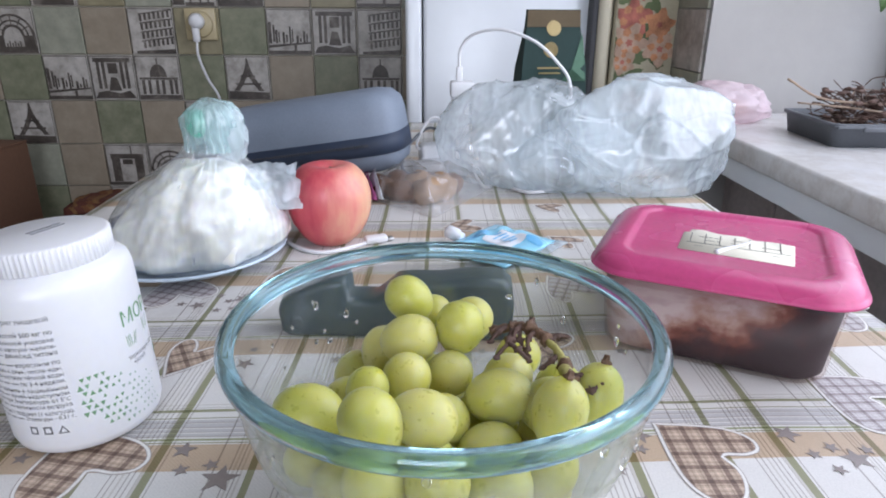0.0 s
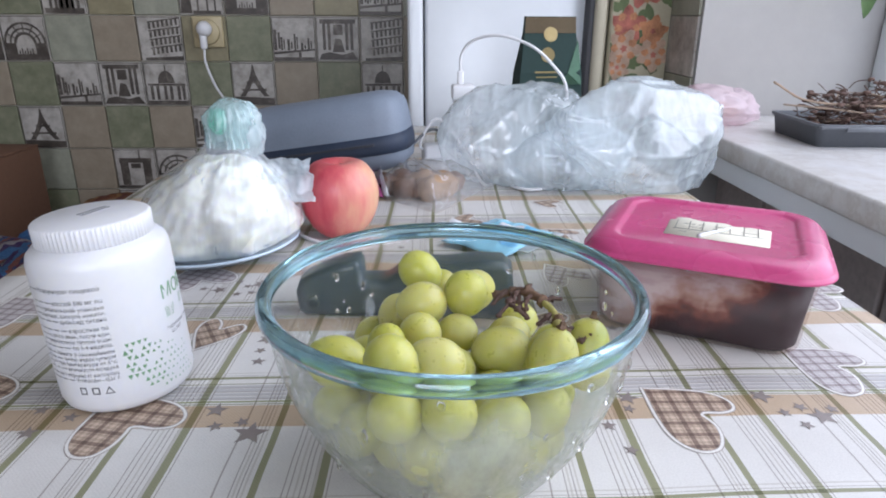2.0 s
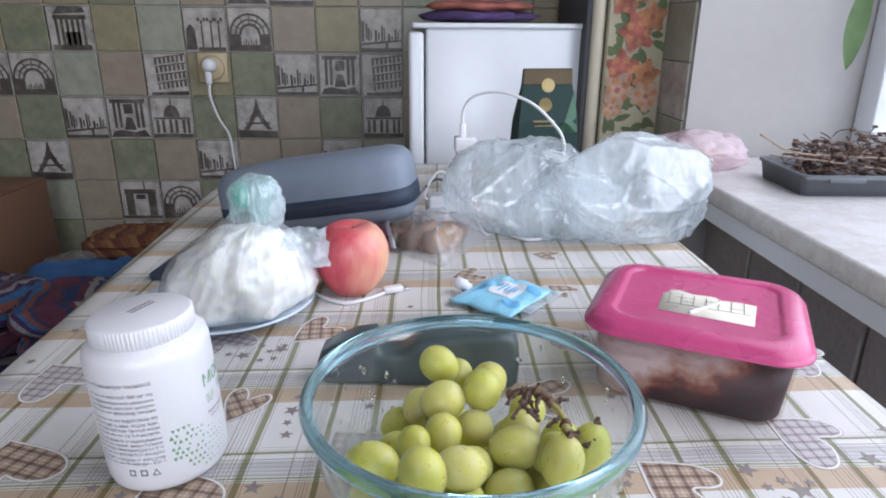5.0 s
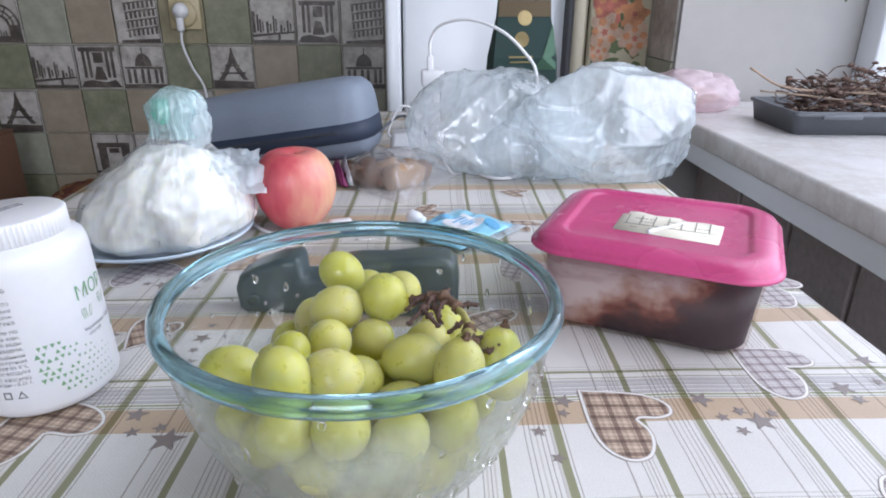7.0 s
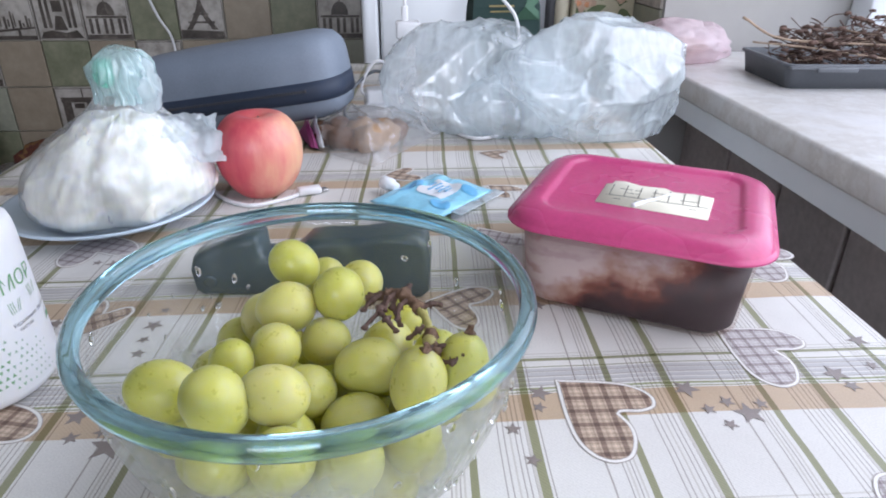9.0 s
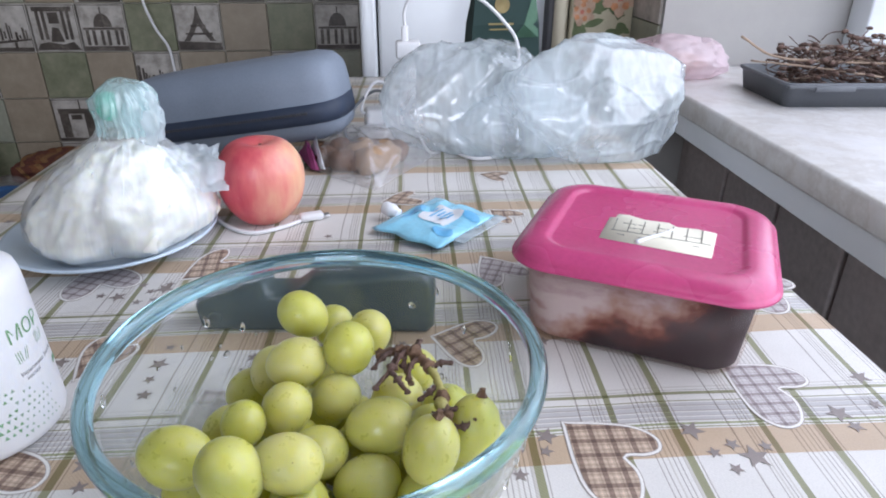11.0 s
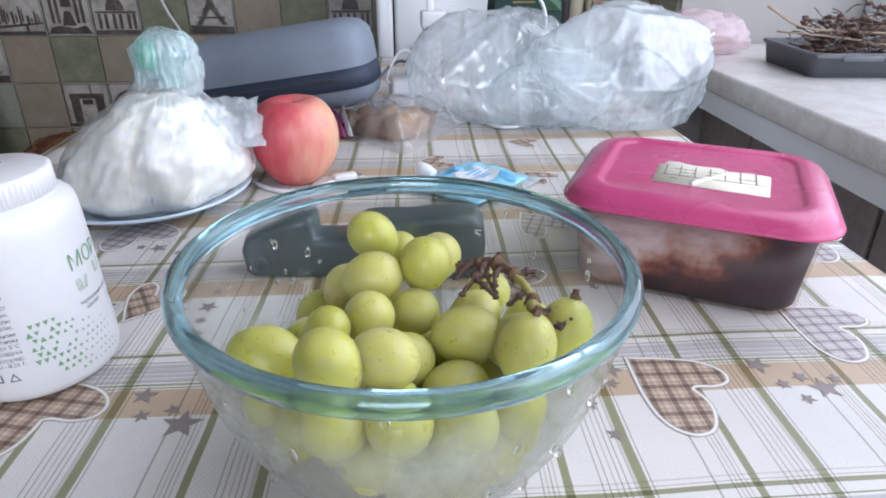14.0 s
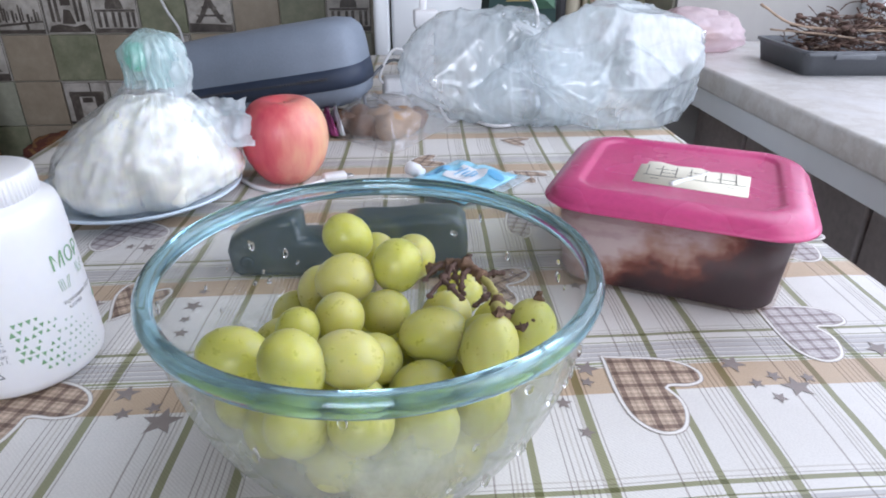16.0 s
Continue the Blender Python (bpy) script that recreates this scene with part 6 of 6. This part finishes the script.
part("bag_flap", film_lobe((0.086, 0.044, 0.050), (0.232, 0.905, 0.049), 9, 9, -0.048, 0.04), "bigbag", bb)

# ---- packet against the fridge ----
pk = thing("tea_packet", (0.240, 1.135, T), "dark green paper packet with a kraft top and round gold emblem", "packet", rz=8)
b = loft([[(x, y, z) for x, y in ((-wx, -wy), (wx, -wy), (wx, wy), (-wx, wy))] for wx, wy, z in ((0.060, 0.026, 0.0), (0.061, 0.028, 0.05), (0.056, 0.022, 0.15), (0.047, 0.006, 0.215), (0.046, 0.003, 0.243))])
part("body", b, "packet", pk, smooth=False)
wedge = lambda z: 0.028 - 0.006 * max(0, z - 0.05) / 0.10 if z < 0.15 else 0.022 - 0.016 * (z - 0.15) / 0.065


def on_face(name, pts, m):
    bb_ = bmesh.new()
    bb_.faces.new([bb_.verts.new((x, -(wedge(z) if z < 0.215 else 0.006 - 0.003 * (z - 0.215) / 0.028) - 0.0012, z)) for x, z in pts])
    bmesh.ops.solidify(bb_, geom=list(bb_.faces), thickness=0.0006)
    part(name, bb_, m, pk, smooth=False)


on_face("top_fold", [(-0.0465, 0.216), (0.0465, 0.216), (0.0455, 0.242), (-0.0455, 0.242)], "kraft")
circ = lambda cx, cz, r: [(cx + r * math.cos(2 * math.pi * k / 24), cz + r * math.sin(2 * math.pi * k / 24)) for k in range(24)]
on_face("emblem", circ(0.0, 0.214, 0.0125), "gold")
on_face("emblem", circ(-0.006, 0.180, 0.0125), "gold")
on_face("leaf_print", [(0.012, 0.13), (0.030, 0.15), (0.050, 0.205), (0.053, 0.17), (0.055, 0.13)], "packet_leaf")
on_face("print_bar", [(-0.03, 0.150), (0.012, 0.150), (0.012, 0.153), (-0.03, 0.153)], "gold")
on_face("print_bar", [(-0.028, 0.142), (0.010, 0.142), (0.010, 0.1445), (-0.028, 0.1445)], "gold")

# ---- on the window sill ----
pb = thing("pink_bag", (0.566, 1.190, 0.80), "crumpled translucent pink bag on the window sill", "bag")
part("film", billow((0.088, 0.056, 0.036), (0, 0, 0.032), 4, 5, -0.031, 0.2, 0.35), "pinkbag", pb)
part("filling", blob((0.060, 0.034, 0.022), 3, 0.3, 20, 3, at=(0, 0, 0.0195)), "petal_pale", pb)
tr = thing("tray", (0.778, 1.020, 0.80), "dark grey plastic tray of dried twigs on the sill", "tray", rz=-3)
b = loft([ring_at(0.262, 0.150, 0.012, 0.0), ring_at(0.272, 0.160, 0.014, 0.030), ring_at(0.280, 0.168, 0.016, 0.032), ring_at(0.280, 0.168, 0.016, 0.036), ring_at(0.264, 0.152, 0.012, 0.036), ring_at(0.256, 0.144, 0.010, 0.006)])
part("tray_body", b, "tray", tr)
part("lip", box(0.276, 0.010, 0.004, (0, -0.086, 0.030), 0.001), "tray", tr)
for k in range(2):
    part("grip", box(0.060, 0.006, 0.008, (-0.07 + 0.14 * k, -0.091, 0.026), 0.002), "tray", tr)
tw = thing("dried_twigs", (0.778, 1.020, 0.806), "heap of dry brown twigs and stalks in the tray", "twigs", kind="stuff")
rt = random.Random(12)
b, b2 = bmesh.new(), bmesh.new()
for k in range(480):
    x, y = rt.uniform(-0.112, 0.112), rt.uniform(-0.058, 0.058)
    z = 0.004 + rt.uniform(0.0, 0.072) * (1 - (x / 0.15) ** 2)
    a, e, ln = rt.uniform(0, 6.28), rt.uniform(-0.3, 0.5), rt.uniform(0.02, 0.065)
    d = Vector((math.cos(a) * math.cos(e), math.sin(a) * math.cos(e) * 0.6, math.sin(e))) * ln
    p = Vector((x, y, z))
    q = p + d
    if abs(q.x) > 0.13 or abs(q.y) > 0.068 or q.z < 0.002 or q.z > 0.100:
        continue
    tube([p, p + d * 0.5 + Vector((rt.uniform(-1, 1), rt.uniform(-1, 1), rt.uniform(-1, 1))) * 0.006, q], rt.uniform(0.0005, 0.0012), 5, 6, 0.3, b if k % 11 else b2, k)
    if k % 2 == 0:
        blob((0.006, 0.005, 0.0028), 2, 0.9, 130, k, b, tuple(q))
part("twig_heap", b, "twig", tw)
part("pale_stalks", b2, "twig_pale", tw)
part("long_stalk", tube([(0.06, -0.05, 0.052), (-0.06, -0.045, 0.056), (-0.15, -0.04, 0.064), (-0.205, -0.035, 0.092)], 0.0018, 6, 30, 0.25), "twig_pale", tw)
part("long_stalk", tube([(0.02, -0.055, 0.034), (-0.10, -0.05, 0.050), (-0.18, -0.03, 0.056)], 0.0014, 6, 24, 0.25), "twig_pale", tw)

# leaf of a hanging plant beside the window
hp = thing("hanging_plant", (0.86, 1.16, 0), "long green leaf of a houseplant hanging at the window", "plant")
part("stalk", tube([(0.02, 0.0, 2.198), (0.03, 0.0, 1.7), (0.0, 0.0, 1.30), (-0.03, 0.0, 1.12)], 0.003, 6, 30), "stem_green", hp)
for k, (x, z, ln, ang) in enumerate(((-0.03, 1.15, 0.16, -100), (-0.01, 1.26, 0.15, -60), (0.0, 1.33, 0.15, -120))):
    b = bmesh.new()
    n = 14
    ca, sa = math.cos(radians(ang)), math.sin(radians(ang))
    rows_ = []
    for i in range(n + 1):
        s = i / n
        w = 0.022 * math.sin(math.pi * min(1, s * 0.97 + 0.03)) ** 0.7
        rows_.append([b.verts.new((x + s * ln * ca - q * w * sa, 0.004 * (1 - q * q) - 0.02 * s * s, z + s * ln * sa + q * w * ca)) for q in (-1, -0.5, 0, 0.5, 1)])
    for r0, r1 in zip(rows_, rows_[1:]):
        for j in range(4):
            b.faces.new((r0[j], r0[j + 1], r1[j + 1], r1[j]))
    bmesh.ops.solidify(b, geom=list(b.faces), thickness=0.0008)
    part("leaf", b, "leaf", hp)
